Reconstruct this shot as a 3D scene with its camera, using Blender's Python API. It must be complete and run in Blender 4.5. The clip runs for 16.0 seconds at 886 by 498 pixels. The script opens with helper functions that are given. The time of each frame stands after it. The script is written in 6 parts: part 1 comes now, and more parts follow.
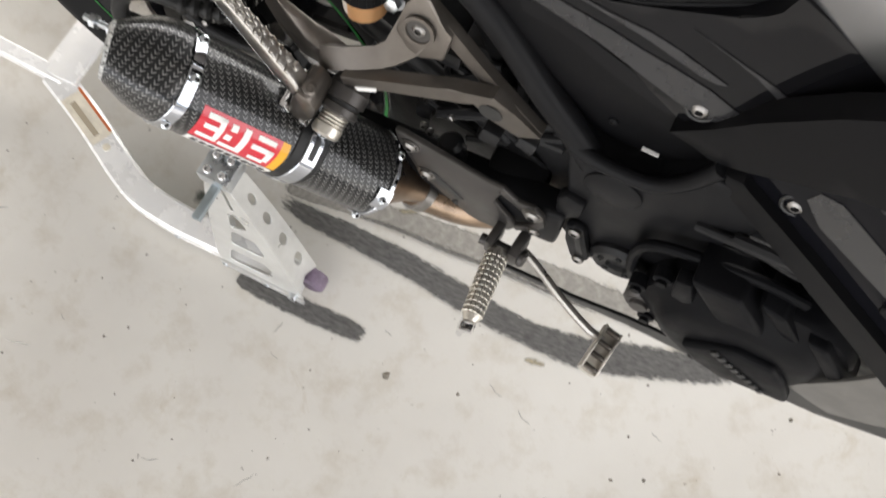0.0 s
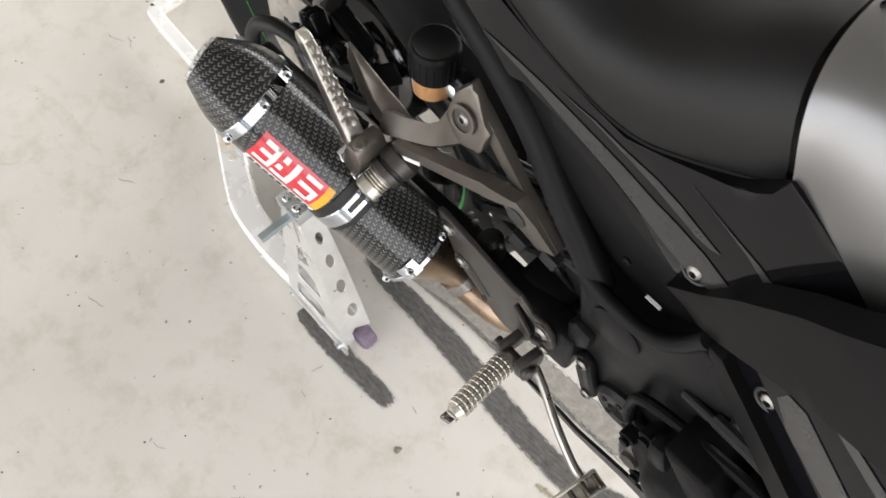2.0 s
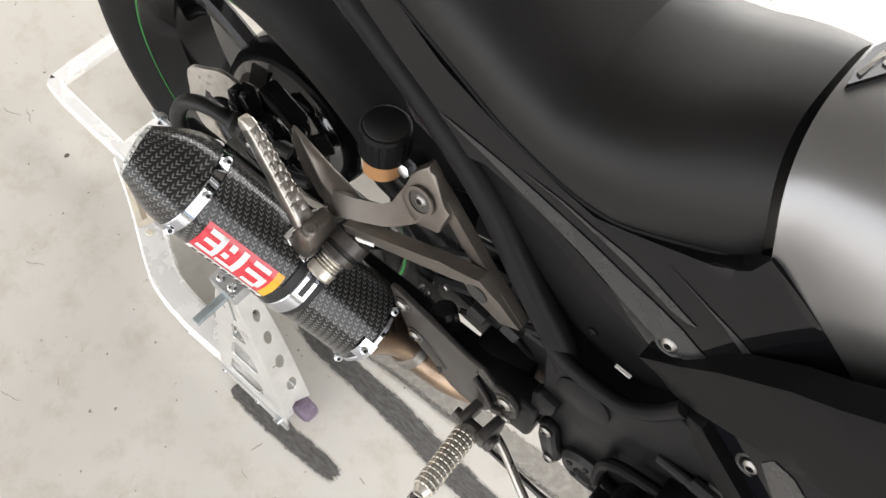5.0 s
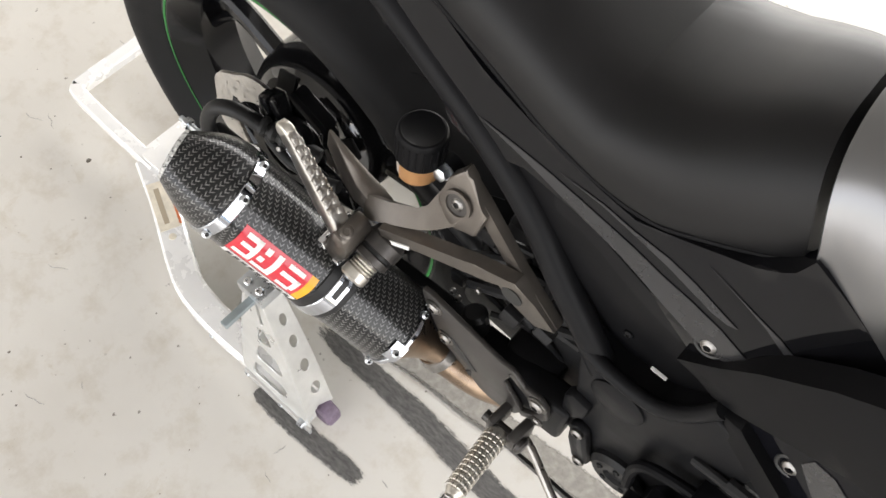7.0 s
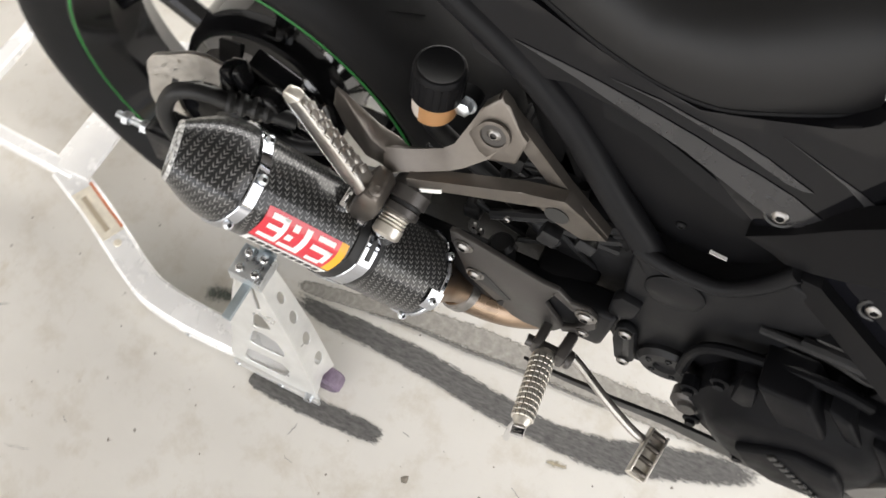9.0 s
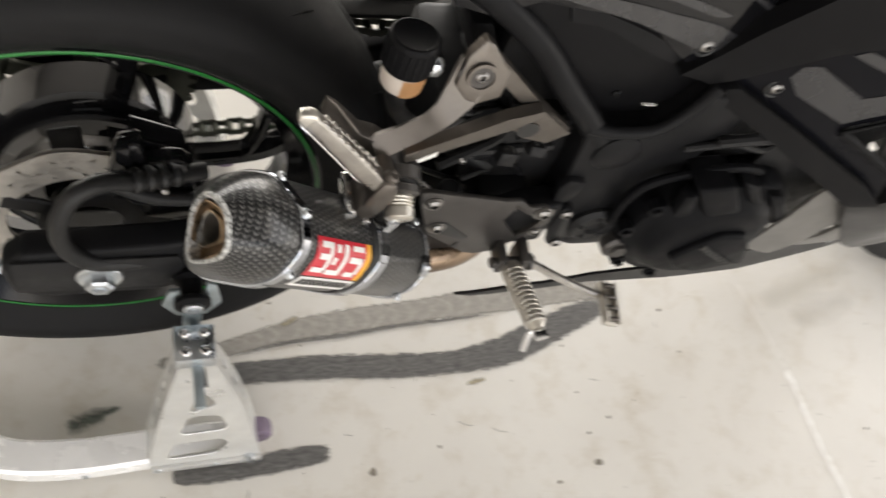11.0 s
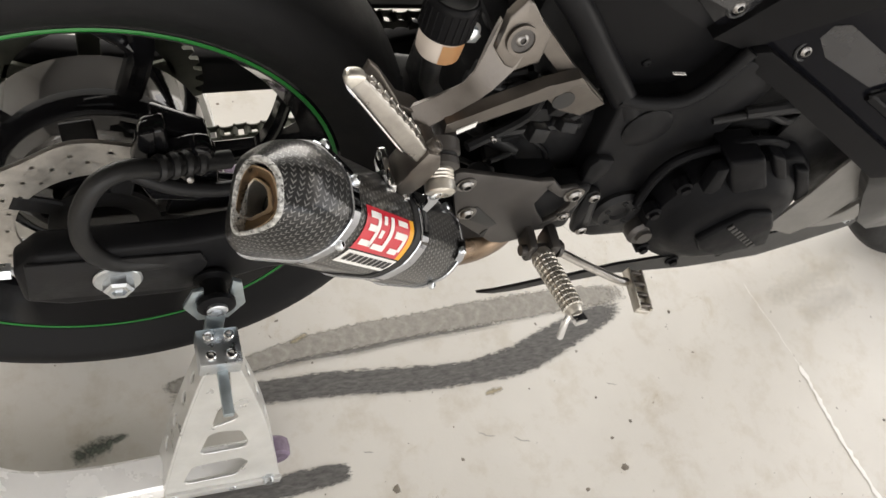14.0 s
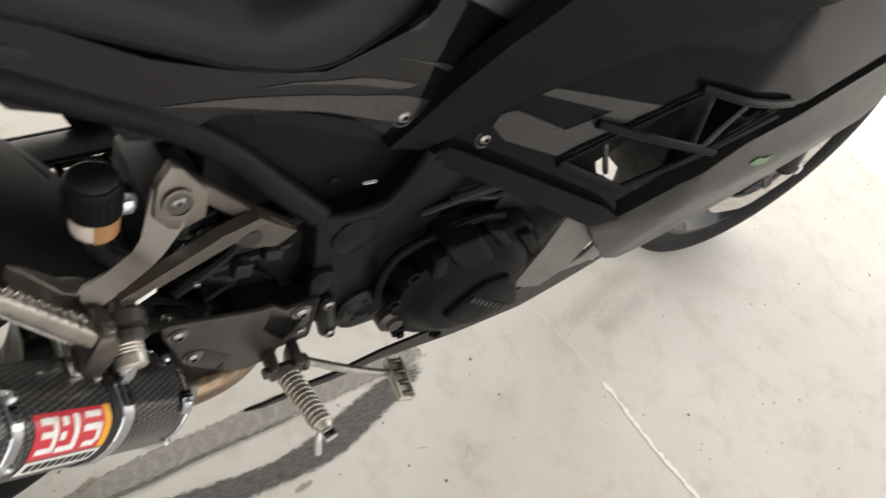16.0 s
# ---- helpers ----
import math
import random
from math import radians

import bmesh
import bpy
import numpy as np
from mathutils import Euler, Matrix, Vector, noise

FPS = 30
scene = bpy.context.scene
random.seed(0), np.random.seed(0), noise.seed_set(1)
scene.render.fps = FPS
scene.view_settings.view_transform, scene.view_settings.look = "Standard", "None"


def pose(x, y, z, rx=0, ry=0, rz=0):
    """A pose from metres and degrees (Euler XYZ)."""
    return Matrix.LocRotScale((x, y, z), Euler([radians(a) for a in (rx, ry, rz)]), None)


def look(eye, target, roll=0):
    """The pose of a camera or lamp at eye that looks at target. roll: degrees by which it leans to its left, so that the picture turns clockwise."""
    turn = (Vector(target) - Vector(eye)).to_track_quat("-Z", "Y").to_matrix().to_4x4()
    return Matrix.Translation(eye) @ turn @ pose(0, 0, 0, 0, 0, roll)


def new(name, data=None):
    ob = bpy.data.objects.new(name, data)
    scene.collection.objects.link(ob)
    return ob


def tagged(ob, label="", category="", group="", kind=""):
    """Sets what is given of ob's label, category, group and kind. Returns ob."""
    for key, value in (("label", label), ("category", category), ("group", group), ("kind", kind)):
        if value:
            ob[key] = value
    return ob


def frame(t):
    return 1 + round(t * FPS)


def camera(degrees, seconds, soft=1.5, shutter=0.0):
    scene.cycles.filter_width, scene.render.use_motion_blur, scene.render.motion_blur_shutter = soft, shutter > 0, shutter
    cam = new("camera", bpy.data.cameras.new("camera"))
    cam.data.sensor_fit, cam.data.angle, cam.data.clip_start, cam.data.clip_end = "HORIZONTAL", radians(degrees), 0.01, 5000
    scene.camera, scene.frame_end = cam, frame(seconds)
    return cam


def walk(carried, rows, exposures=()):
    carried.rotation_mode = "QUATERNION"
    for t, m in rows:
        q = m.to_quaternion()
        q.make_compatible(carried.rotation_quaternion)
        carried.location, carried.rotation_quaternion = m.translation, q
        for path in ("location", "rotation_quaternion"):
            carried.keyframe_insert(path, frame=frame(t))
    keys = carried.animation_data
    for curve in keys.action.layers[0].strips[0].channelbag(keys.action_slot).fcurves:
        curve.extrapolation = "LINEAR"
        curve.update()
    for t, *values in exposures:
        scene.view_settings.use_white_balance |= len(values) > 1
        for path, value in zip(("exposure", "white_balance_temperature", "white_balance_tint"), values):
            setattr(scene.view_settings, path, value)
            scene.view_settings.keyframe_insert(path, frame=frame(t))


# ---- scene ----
cam = camera(54.6, 16.0, soft=1.5, shutter=0.5)
PATH = [
    (0, (0.477, -0.431, 1.189), (0.212, 0.125, -0.713), 1.8),
    (0.5, (0.525, -0.438, 1.204), (0.097, 0.19, -0.646), -4.4),
    (1, (0.532, -0.41, 1.194), (0.061, 0.198, -0.652), -2.8),
    (1.5, (0.572, -0.376, 1.188), (-0.001, 0.188, -0.643), -3.5),
    (2, (0.588, -0.366, 1.191), (-0.094, 0.14, -0.62), -5.7),
    (2.5, (0.582, -0.359, 1.194), (-0.148, 0.144, -0.6), -6.6),
    (3, (0.573, -0.355, 1.193), (-0.104, 0.251, -0.589), -2.5),
    (3.5, (0.556, -0.362, 1.193), (-0.034, 0.333, -0.587), 3.2),
    (4, (0.542, -0.368, 1.195), (-0.02, 0.355, -0.583), 4.9),
    (6.5, (0.517, -0.384, 1.197), (-0.075, 0.332, -0.574), 2.4),
    (7, (0.511, -0.394, 1.2), (-0.074, 0.331, -0.57), 3.3),
    (7.5, (0.493, -0.417, 1.192), (-0.077, 0.269, -0.598), 3.6),
    (8, (0.446, -0.439, 1.183), (-0.062, 0.228, -0.632), 4.3),
    (8.5, (0.415, -0.45, 1.18), (-0.029, 0.271, -0.632), 4.1),
    (8.7, (0.411, -0.455, 1.181), (0.045, 0.284, -0.641), 6.3),
    (10.8, (0.071, -0.522, 1.137), (0.554, 0.366, -0.589), 21.4),
    (11, (0.034, -0.539, 1.134), (0.715, 0.327, -0.535), 30.5),
    (11.5, (-0.008, -0.56, 1.138), (0.855, 0.306, -0.446), 37.0),
    (12, (-0.011, -0.563, 1.141), (0.858, 0.319, -0.429), 37.0),
    (12.5, (-0.006, -0.566, 1.141), (0.802, 0.311, -0.465), 34.2),
    (13, (-0.007, -0.562, 1.104), (0.713, 0.342, -0.528), 27.4),
    (13.5, (-0.021, -0.559, 1.066), (0.777, 0.408, -0.492), 30.2),
    (14, (-0.023, -0.564, 1.057), (0.749, 0.385, -0.526), 28.2),
    (14.5, (-0.012, -0.567, 1.059), (0.782, 0.359, -0.526), 26.0),
    (15, (0.012, -0.565, 1.075), (0.876, 0.375, -0.464), 24.2),
    (15.5, (0.051, -0.557, 1.12), (1.036, 0.36, -0.359), 25.4),
    (16, (0.126, -0.537, 1.161), (1.148, 0.323, -0.327), 24.9),
]
walk(cam, [(t, look(eye, target, roll)) for t, eye, target, roll in PATH], exposures=[(0.0, 0.26, 6550, 11), (1.0, 0.32, 6550, 11), (3.0, 0.44, 6560, 11), (8.7, 0.46, 6600, 11), (10.8, 0.14, 6800, 11), (14.0, 0.10, 6850, 11), (15.5, 0.06, 6850, 11), (16.0, -0.08, 6850, 11)])

# ---------------------------------------------------------------- light
world = bpy.data.worlds.new("sky")
scene.world = world
world.use_nodes = True
wn = world.node_tree.nodes
sky = wn.new("ShaderNodeTexSky")
sky.sky_type = 'NISHITA'
sky.sun_disc = False
sky.sun_elevation = radians(48)
sky.sun_rotation = radians(150)
world.node_tree.links.new(sky.outputs[0], wn["Background"].inputs[0])
wn["Background"].inputs[1].default_value = 0.12

sun = new("sun", bpy.data.lights.new("sun", 'SUN'))
sun.data.energy = 2.5
sun.data.angle = radians(0.6)
sun.data.color = (1.0, 0.96, 0.9)
sun.matrix_world = look((0, 0, 0), (math.sin(radians(150)) * -0.67, math.cos(radians(150)) * -0.67, -0.74))


def opening_light(name, eye, target, w, h, power, color):
    lamp = new(name, bpy.data.lights.new(name, 'AREA'))
    lamp.data.shape, lamp.data.size, lamp.data.size_y = 'RECTANGLE', w, h
    lamp.data.energy, lamp.data.color = power, color
    lamp.matrix_world = look(eye, target)
    return lamp


# Openings are out of view, inferred from bright reflections and floor.
opening_light("front_doorway_daylight", (2.95, 0.2, 1.2), (0, 0.2, 0.9), 4.2, 2.3, 82, (1.0, 0.965, 0.915))
opening_light("side_doorway_daylight", (0.0, -2.95, 1.2), (0, 0, 0.9), 4.6, 2.3, 66, (1.0, 0.965, 0.915))
opening_light("far_doorway_daylight", (0.2, 2.95, 1.1), (0.2, 0, 0.8), 4.0, 2.1, 132, (1.0, 0.965, 0.915))


# ---------------------------------------------------------------- materials
def mat(name, color=(0.5, 0.5, 0.5), rough=0.5, metal=0.0, coat=0.0, spec=0.5):
    m = bpy.data.materials.new(name)
    m.use_nodes = True
    b = m.node_tree.nodes["Principled BSDF"]
    b.inputs["Base Color"].default_value = (*color, 1)
    b.inputs["Roughness"].default_value = rough
    b.inputs["Metallic"].default_value = metal
    b.inputs["Coat Weight"].default_value = coat
    b.inputs["Coat Roughness"].default_value = 0.06
    b.inputs["Specular IOR Level"].default_value = spec
    return m


def nd(m, kind, **values):
    n = m.node_tree.nodes.new(kind)
    for k, v in values.items():
        n.inputs[k.replace("_", " ")].default_value = v
    return n


def link(m, a, b):
    m.node_tree.links.new(a, b)


def ramp(m, fac, stops):
    r = m.node_tree.nodes.new("ShaderNodeValToRGB")
    e = r.color_ramp.elements
    while len(e) < len(stops):
        e.new(0.5)
    for el, (p, c) in zip(e, stops):
        el.position, el.color = p, (*c, 1)
    link(m, fac, r.inputs[0])
    return r.outputs[0]


def grained(m, scale=300.0, bump=0.15, dist=0.0005, low=0.0, high=0.0, wear=25.0, tint=0.15):
    """Fine relief, blotchy colour and uneven gloss on a plain material."""
    b = m.node_tree.nodes["Principled BSDF"]
    co = nd(m, "ShaderNodeTexCoord")
    fine = nd(m, "ShaderNodeTexNoise", Scale=scale, Detail=3.0)
    big = nd(m, "ShaderNodeTexNoise", Scale=wear, Detail=5.0, Roughness=0.6)
    link(m, co.outputs["Object"], fine.inputs["Vector"])
    link(m, co.outputs["Object"], big.inputs["Vector"])
    bp = nd(m, "ShaderNodeBump", Strength=bump, Distance=dist)
    link(m, fine.outputs["Fac"], bp.inputs["Height"])
    link(m, bp.outputs[0], b.inputs["Normal"])
    c = tuple(b.inputs["Base Color"].default_value)[:3]
    link(m, ramp(m, big.outputs["Fac"], [(0.3, tuple(v * (1 - tint) for v in c)), (0.7, tuple(min(1, v * (1 + tint)) for v in c))]), b.inputs["Base Color"])
    if high:
        rg = nd(m, "ShaderNodeMapRange", From_Min=0.3, From_Max=0.7, To_Min=low, To_Max=high)
        link(m, big.outputs["Fac"], rg.inputs["Value"])
        link(m, rg.outputs[0], b.inputs["Roughness"])
    return m


def concrete():
    m = mat("sealed_concrete", (0.55, 0.53, 0.49), 0.4)
    b = m.node_tree.nodes["Principled BSDF"]
    co = nd(m, "ShaderNodeTexCoord")
    cloud = nd(m, "ShaderNodeTexNoise", Scale=2.3, Detail=6.0, Roughness=0.6)
    mid = nd(m, "ShaderNodeTexNoise", Scale=14.0, Detail=8.0, Roughness=0.7)
    fine = nd(m, "ShaderNodeTexNoise", Scale=260.0, Detail=4.0)
    speck = nd(m, "ShaderNodeTexVoronoi", Scale=30.0)
    fleck = nd(m, "ShaderNodeTexVoronoi", Scale=75.0)
    smear = nd(m, "ShaderNodeTexNoise", Scale=7.0, Detail=9.0, Roughness=0.75, Distortion=1.2)
    for n in (cloud, mid, fine, smear):
        link(m, co.outputs["Object"], n.inputs["Vector"])
    # ragged outlines for the specks
    rag = nd(m, "ShaderNodeTexNoise", Scale=140.0, Detail=3.0)
    link(m, co.outputs["Object"], rag.inputs["Vector"])
    shift = nd(m, "ShaderNodeMix")
    shift.data_type, shift.blend_type = 'RGBA', 'LINEAR_LIGHT'
    shift.inputs[0].default_value = 0.006
    link(m, co.outputs["Object"], shift.inputs[6])
    link(m, rag.outputs["Color"], shift.inputs[7])
    for n in (speck, fleck):
        link(m, shift.outputs[2], n.inputs["Vector"])
    base = ramp(m, cloud.outputs["Fac"], [(0.3, (0.60, 0.575, 0.53)), (0.7, (0.70, 0.68, 0.635))])
    blot = ramp(m, mid.outputs["Fac"], [(0.30, (0.86, 0.83, 0.78)), (0.5, (1, 1, 1))])
    mul = nd(m, "ShaderNodeMix")
    mul.data_type, mul.blend_type = 'RGBA', 'MULTIPLY'
    mul.inputs[0].default_value = 1.0
    link(m, base, mul.inputs[6])
    link(m, blot, mul.inputs[7])
    # small dark specks, uneven in size and only here and there
    near = ramp(m, speck.outputs["Distance"], [(0.05, (0.3, 0.28, 0.25)), (0.085, (1, 1, 1))])
    gate = ramp(m, mid.outputs["Fac"], [(0.50, (0, 0, 0)), (0.56, (1, 1, 1))])
    sp = nd(m, "ShaderNodeMix")
    sp.data_type, sp.blend_type = 'RGBA', 'MULTIPLY'
    link(m, gate, sp.inputs[0])
    link(m, mul.outputs[2], sp.inputs[6])
    link(m, near, sp.inputs[7])
    # finer flecks where the floor is worn, and pale brown smears
    dots = ramp(m, fleck.outputs["Distance"], [(0.06, (0.42, 0.38, 0.33)), (0.12, (1, 1, 1))])
    worn = ramp(m, smear.outputs["Fac"], [(0.56, (0, 0, 0)), (0.64, (1, 1, 1))])
    fl = nd(m, "ShaderNodeMix")
    fl.data_type, fl.blend_type = 'RGBA', 'MULTIPLY'
    link(m, worn, fl.inputs[0])
    link(m, sp.outputs[2], fl.inputs[6])
    link(m, dots, fl.inputs[7])
    br_ = nd(m, "ShaderNodeMix")
    br_.data_type, br_.blend_type = 'RGBA', 'MULTIPLY'
    br_.inputs[0].default_value = 1.0
    link(m, fl.outputs[2], br_.inputs[6])
    link(m, ramp(m, smear.outputs["Fac"], [(0.60, (1, 1, 1)), (0.72, (0.86, 0.82, 0.75))]), br_.inputs[7])
    link(m, br_.outputs[2], b.inputs["Base Color"])
    rg = nd(m, "ShaderNodeMapRange", From_Min=0.3, From_Max=0.7, To_Min=0.3, To_Max=0.5)
    link(m, mid.outputs["Fac"], rg.inputs["Value"])
    link(m, rg.outputs[0], b.inputs["Roughness"])
    bp = nd(m, "ShaderNodeBump", Strength=0.12, Distance=0.001)
    link(m, fine.outputs["Fac"], bp.inputs["Height"])
    link(m, bp.outputs[0], b.inputs["Normal"])
    return m


def carbon(name, lift=1.0):
    """Twill weave: pale chevrons in columns that run slantwise, under clear lacquer."""
    m = mat(name, (0.02, 0.02, 0.02), 0.34, 0.0, 0.45, 0.25)
    b = m.node_tree.nodes["Principled BSDF"]

    def calc(op, a, k=None, c=None):
        n = nd(m, "ShaderNodeMath")
        n.operation = op
        link(m, a, n.inputs[0])
        for i, v in ((1, k), (2, c)):
            if v is None:
                continue
            if isinstance(v, (int, float)):
                n.inputs[i].default_value = v
            else:
                link(m, v, n.inputs[i])
        return n.outputs[0]

    uv = nd(m, "ShaderNodeTexCoord")
    turn = nd(m, "ShaderNodeMapping")
    turn.inputs["Rotation"].default_value = (0, 0, radians(70))
    link(m, uv.outputs["UV"], turn.inputs[0])
    sep = nd(m, "ShaderNodeSeparateXYZ")
    link(m, turn.outputs[0], sep.inputs[0])
    col = calc('PINGPONG', calc('MULTIPLY', sep.outputs[0], 1 / 0.0070), 0.5)
    row = calc('FRACT', calc('MULTIPLY_ADD', col, 1.9, calc('MULTIPLY', sep.outputs[1], 1 / 0.0045)))
    bar = calc('PINGPONG', row, 0.5)
    nz = nd(m, "ShaderNodeTexNoise", Scale=300.0, Detail=2.0)
    link(m, uv.outputs["UV"], nz.inputs["Vector"])
    rg = nd(m, "ShaderNodeMapRange", From_Min=0.30, From_Max=0.36, To_Min=0.0, To_Max=1.0)
    link(m, bar, rg.inputs["Value"])
    edge = nd(m, "ShaderNodeMapRange", From_Min=0.34, From_Max=0.28, To_Min=0.0, To_Max=1.0)
    link(m, col, edge.inputs["Value"])
    fac = calc('MULTIPLY', calc('MULTIPLY', rg.outputs[0], edge.outputs[0]), calc('MULTIPLY_ADD', nz.outputs["Fac"], 1.3, 0.15))
    link(m, ramp(m, fac, [(0.0, (0.004, 0.004, 0.0043)), (1.0, (0.165 * lift, 0.163 * lift, 0.160 * lift))]), b.inputs["Base Color"])
    return m


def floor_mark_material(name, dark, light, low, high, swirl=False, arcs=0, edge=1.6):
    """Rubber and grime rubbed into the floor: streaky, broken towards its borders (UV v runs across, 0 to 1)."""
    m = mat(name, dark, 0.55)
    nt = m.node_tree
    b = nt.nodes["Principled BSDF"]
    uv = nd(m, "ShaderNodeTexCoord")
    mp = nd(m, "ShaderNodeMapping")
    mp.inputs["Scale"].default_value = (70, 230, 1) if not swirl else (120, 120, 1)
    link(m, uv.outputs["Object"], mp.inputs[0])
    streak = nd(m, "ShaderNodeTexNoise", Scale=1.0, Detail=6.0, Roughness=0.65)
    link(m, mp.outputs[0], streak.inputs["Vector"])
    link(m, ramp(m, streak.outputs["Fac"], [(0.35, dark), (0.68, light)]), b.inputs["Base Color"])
    sep = nd(m, "ShaderNodeSeparateXYZ")
    link(m, uv.outputs["UV"], sep.inputs[0])
    if arcs:
        slow = nd(m, "ShaderNodeTexNoise", Scale=35.0, Detail=4.0)
        link(m, uv.outputs["Object"], slow.inputs["Vector"])
        # crescents left by a turning foot, one after another along the band
        bow = nd(m, "ShaderNodeMath")
        bow.operation = 'MULTIPLY'
        bow.inputs[1].default_value = math.pi
        link(m, sep.outputs[1], bow.inputs[0])
        sq = nd(m, "ShaderNodeMath")
        sq.operation = 'SINE'
        link(m, bow.outputs[0], sq.inputs[0])
        along = nd(m, "ShaderNodeMath")
        along.operation = 'MULTIPLY_ADD'
        along.inputs[1].default_value = arcs
        link(m, sep.outputs[0], along.inputs[0])
        lean = nd(m, "ShaderNodeMath")
        lean.operation = 'MULTIPLY_ADD'
        lean.inputs[1].default_value = -1.0
        link(m, sq.outputs[0], lean.inputs[0])
        link(m, slow.outputs["Fac"], lean.inputs[2])
        link(m, lean.outputs[0], along.inputs[2])
        wave = nd(m, "ShaderNodeMath")
        wave.operation = 'PINGPONG'
        wave.inputs[1].default_value = 0.5
        link(m, along.outputs[0], wave.inputs[0])
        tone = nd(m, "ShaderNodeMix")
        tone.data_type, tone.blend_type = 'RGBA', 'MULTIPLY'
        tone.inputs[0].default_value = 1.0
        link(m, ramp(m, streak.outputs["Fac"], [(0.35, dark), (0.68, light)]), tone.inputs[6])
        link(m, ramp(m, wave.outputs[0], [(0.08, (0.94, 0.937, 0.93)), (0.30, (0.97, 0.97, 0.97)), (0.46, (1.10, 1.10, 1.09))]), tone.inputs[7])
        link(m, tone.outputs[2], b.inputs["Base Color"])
    # distance from the border, 0 at the rim to 1 in the middle
    tri = nd(m, "ShaderNodeMath")
    tri.operation = 'PINGPONG'
    tri.inputs[1].default_value = 0.5
    link(m, sep.outputs[1], tri.inputs[0])
    end = nd(m, "ShaderNodeMath")
    end.operation = 'PINGPONG'
    end.inputs[1].default_value = 0.5
    link(m, sep.outputs[0], end.inputs[0])
    endk = nd(m, "ShaderNodeMath")
    endk.operation = 'MULTIPLY'
    endk.inputs[1].default_value = 2.6
    link(m, end.outputs[0], endk.inputs[0])
    least = nd(m, "ShaderNodeMath")
    least.operation = 'SMOOTH_MIN'
    least.inputs[2].default_value = 0.3
    link(m, tri.outputs[0], least.inputs[0])
    link(m, endk.outputs[0], least.inputs[1])
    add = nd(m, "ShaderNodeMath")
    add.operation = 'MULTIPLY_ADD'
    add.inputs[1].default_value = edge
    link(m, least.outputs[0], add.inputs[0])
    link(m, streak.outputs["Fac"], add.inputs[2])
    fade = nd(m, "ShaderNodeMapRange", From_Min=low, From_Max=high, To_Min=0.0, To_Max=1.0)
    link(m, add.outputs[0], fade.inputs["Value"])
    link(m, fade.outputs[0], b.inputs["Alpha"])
    return m


CONCRETE = concrete()
WALL = grained(mat("painted_plaster", (0.78, 0.77, 0.74), 0.7), 120, 0.2, 0.001, wear=2.0, tint=0.04)
WALL_DULL = grained(mat("grey_plaster", (0.62, 0.605, 0.58), 0.7), 120, 0.2, 0.001, wear=2.0, tint=0.05)
CEIL = grained(mat("ceiling_board", (0.20, 0.196, 0.19), 0.8), 120, 0.2, 0.001, wear=2.0, tint=0.03)
SEAT = grained(mat("seat_vinyl", (0.0064, 0.0063, 0.0068), 0.43, spec=0.25), 1400, 0.06, 0.0002, 0.40, 0.50, 12, 0.06)
PLASTIC = grained(mat("satin_black_plastic", (0.0066, 0.0066, 0.0073), 0.42, spec=0.07), 1100, 0.25, 0.0003, 0.34, 0.48, 20)
GLOSS = grained(mat("gloss_black_paint", (0.0050, 0.0050, 0.0060), 0.1, spec=0.22), 500, 0.02, 0.0002, 0.05, 0.11, 15)
LACQUER = grained(mat("lacquered_black_fairing", (0.0052, 0.0053, 0.0070), 0.06, spec=0.07), 500, 0.015, 0.0002, 0.03, 0.08, 12)
RIM = grained(mat("gloss_black_wheel_paint", (0.006, 0.006, 0.0068), 0.08, spec=0.3), 500, 0.02, 0.0002, 0.06, 0.14, 15)
DRUM = grained(mat("polished_black_hub", (0.006, 0.006, 0.0068), 0.06, spec=1.0), 500, 0.02, 0.0002, 0.04, 0.10, 15)
GEAR = grained(mat("oily_olive_steel", (0.075, 0.078, 0.062), 0.45, 0.6), 400, 0.2, 0.0003, 0.35, 0.55, 40, 0.3)
FRAME = grained(mat("black_powder_coat", (0.0080, 0.0081, 0.0090), 0.40, spec=0.10), 700, 0.2, 0.0003, 0.34, 0.48, 30)
ENGINE = grained(mat("black_engine_paint", (0.0052, 0.0053, 0.0062), 0.36, spec=0.06), 500, 0.3, 0.0004, 0.35, 0.55, 40)
DARK = grained(mat("grimy_black_metal", (0.012, 0.012, 0.0128), 0.35, spec=0.2), 300, 0.3, 0.0005, 0.3, 0.6, 40, 0.3)
RUBBER = grained(mat("tyre_rubber", (0.0135, 0.0135, 0.014), 0.55, spec=0.12), 600, 0.4, 0.0004, 0.5, 0.72, 30)
HOSE = grained(mat("hose_rubber", (0.009, 0.009, 0.0095), 0.4, spec=0.34), 600, 0.2, 0.0003, 0.4, 0.55, 40)
GREY = grained(mat("grey_graphic_film", (0.019, 0.019, 0.021), 0.24, coat=0.1), 600, 0.03, 0.0002, 0.22, 0.36, 20)
TANK = grained(mat("metallic_grey_paint", (0.22, 0.22, 0.225), 0.3, 0.85), 900, 0.02, 0.0002, 0.27, 0.33, 10, 0.05)
BRONZE = grained(mat("titanium_painted_casting", (0.145, 0.130, 0.116), 0.38, 0.85), 500, 0.25, 0.0004, 0.30, 0.46, 40, 0.16)
GUARD = grained(mat("dark_anodised_plate", (0.075, 0.07, 0.067), 0.42, 0.7), 500, 0.2, 0.0003, 0.36, 0.5, 40, 0.15)
ALU = grained(mat("polished_aluminium", (0.93, 0.925, 0.915), 0.24, 0.15), 260, 0.12, 0.0003, 0.16, 0.36, 18, 0.05)
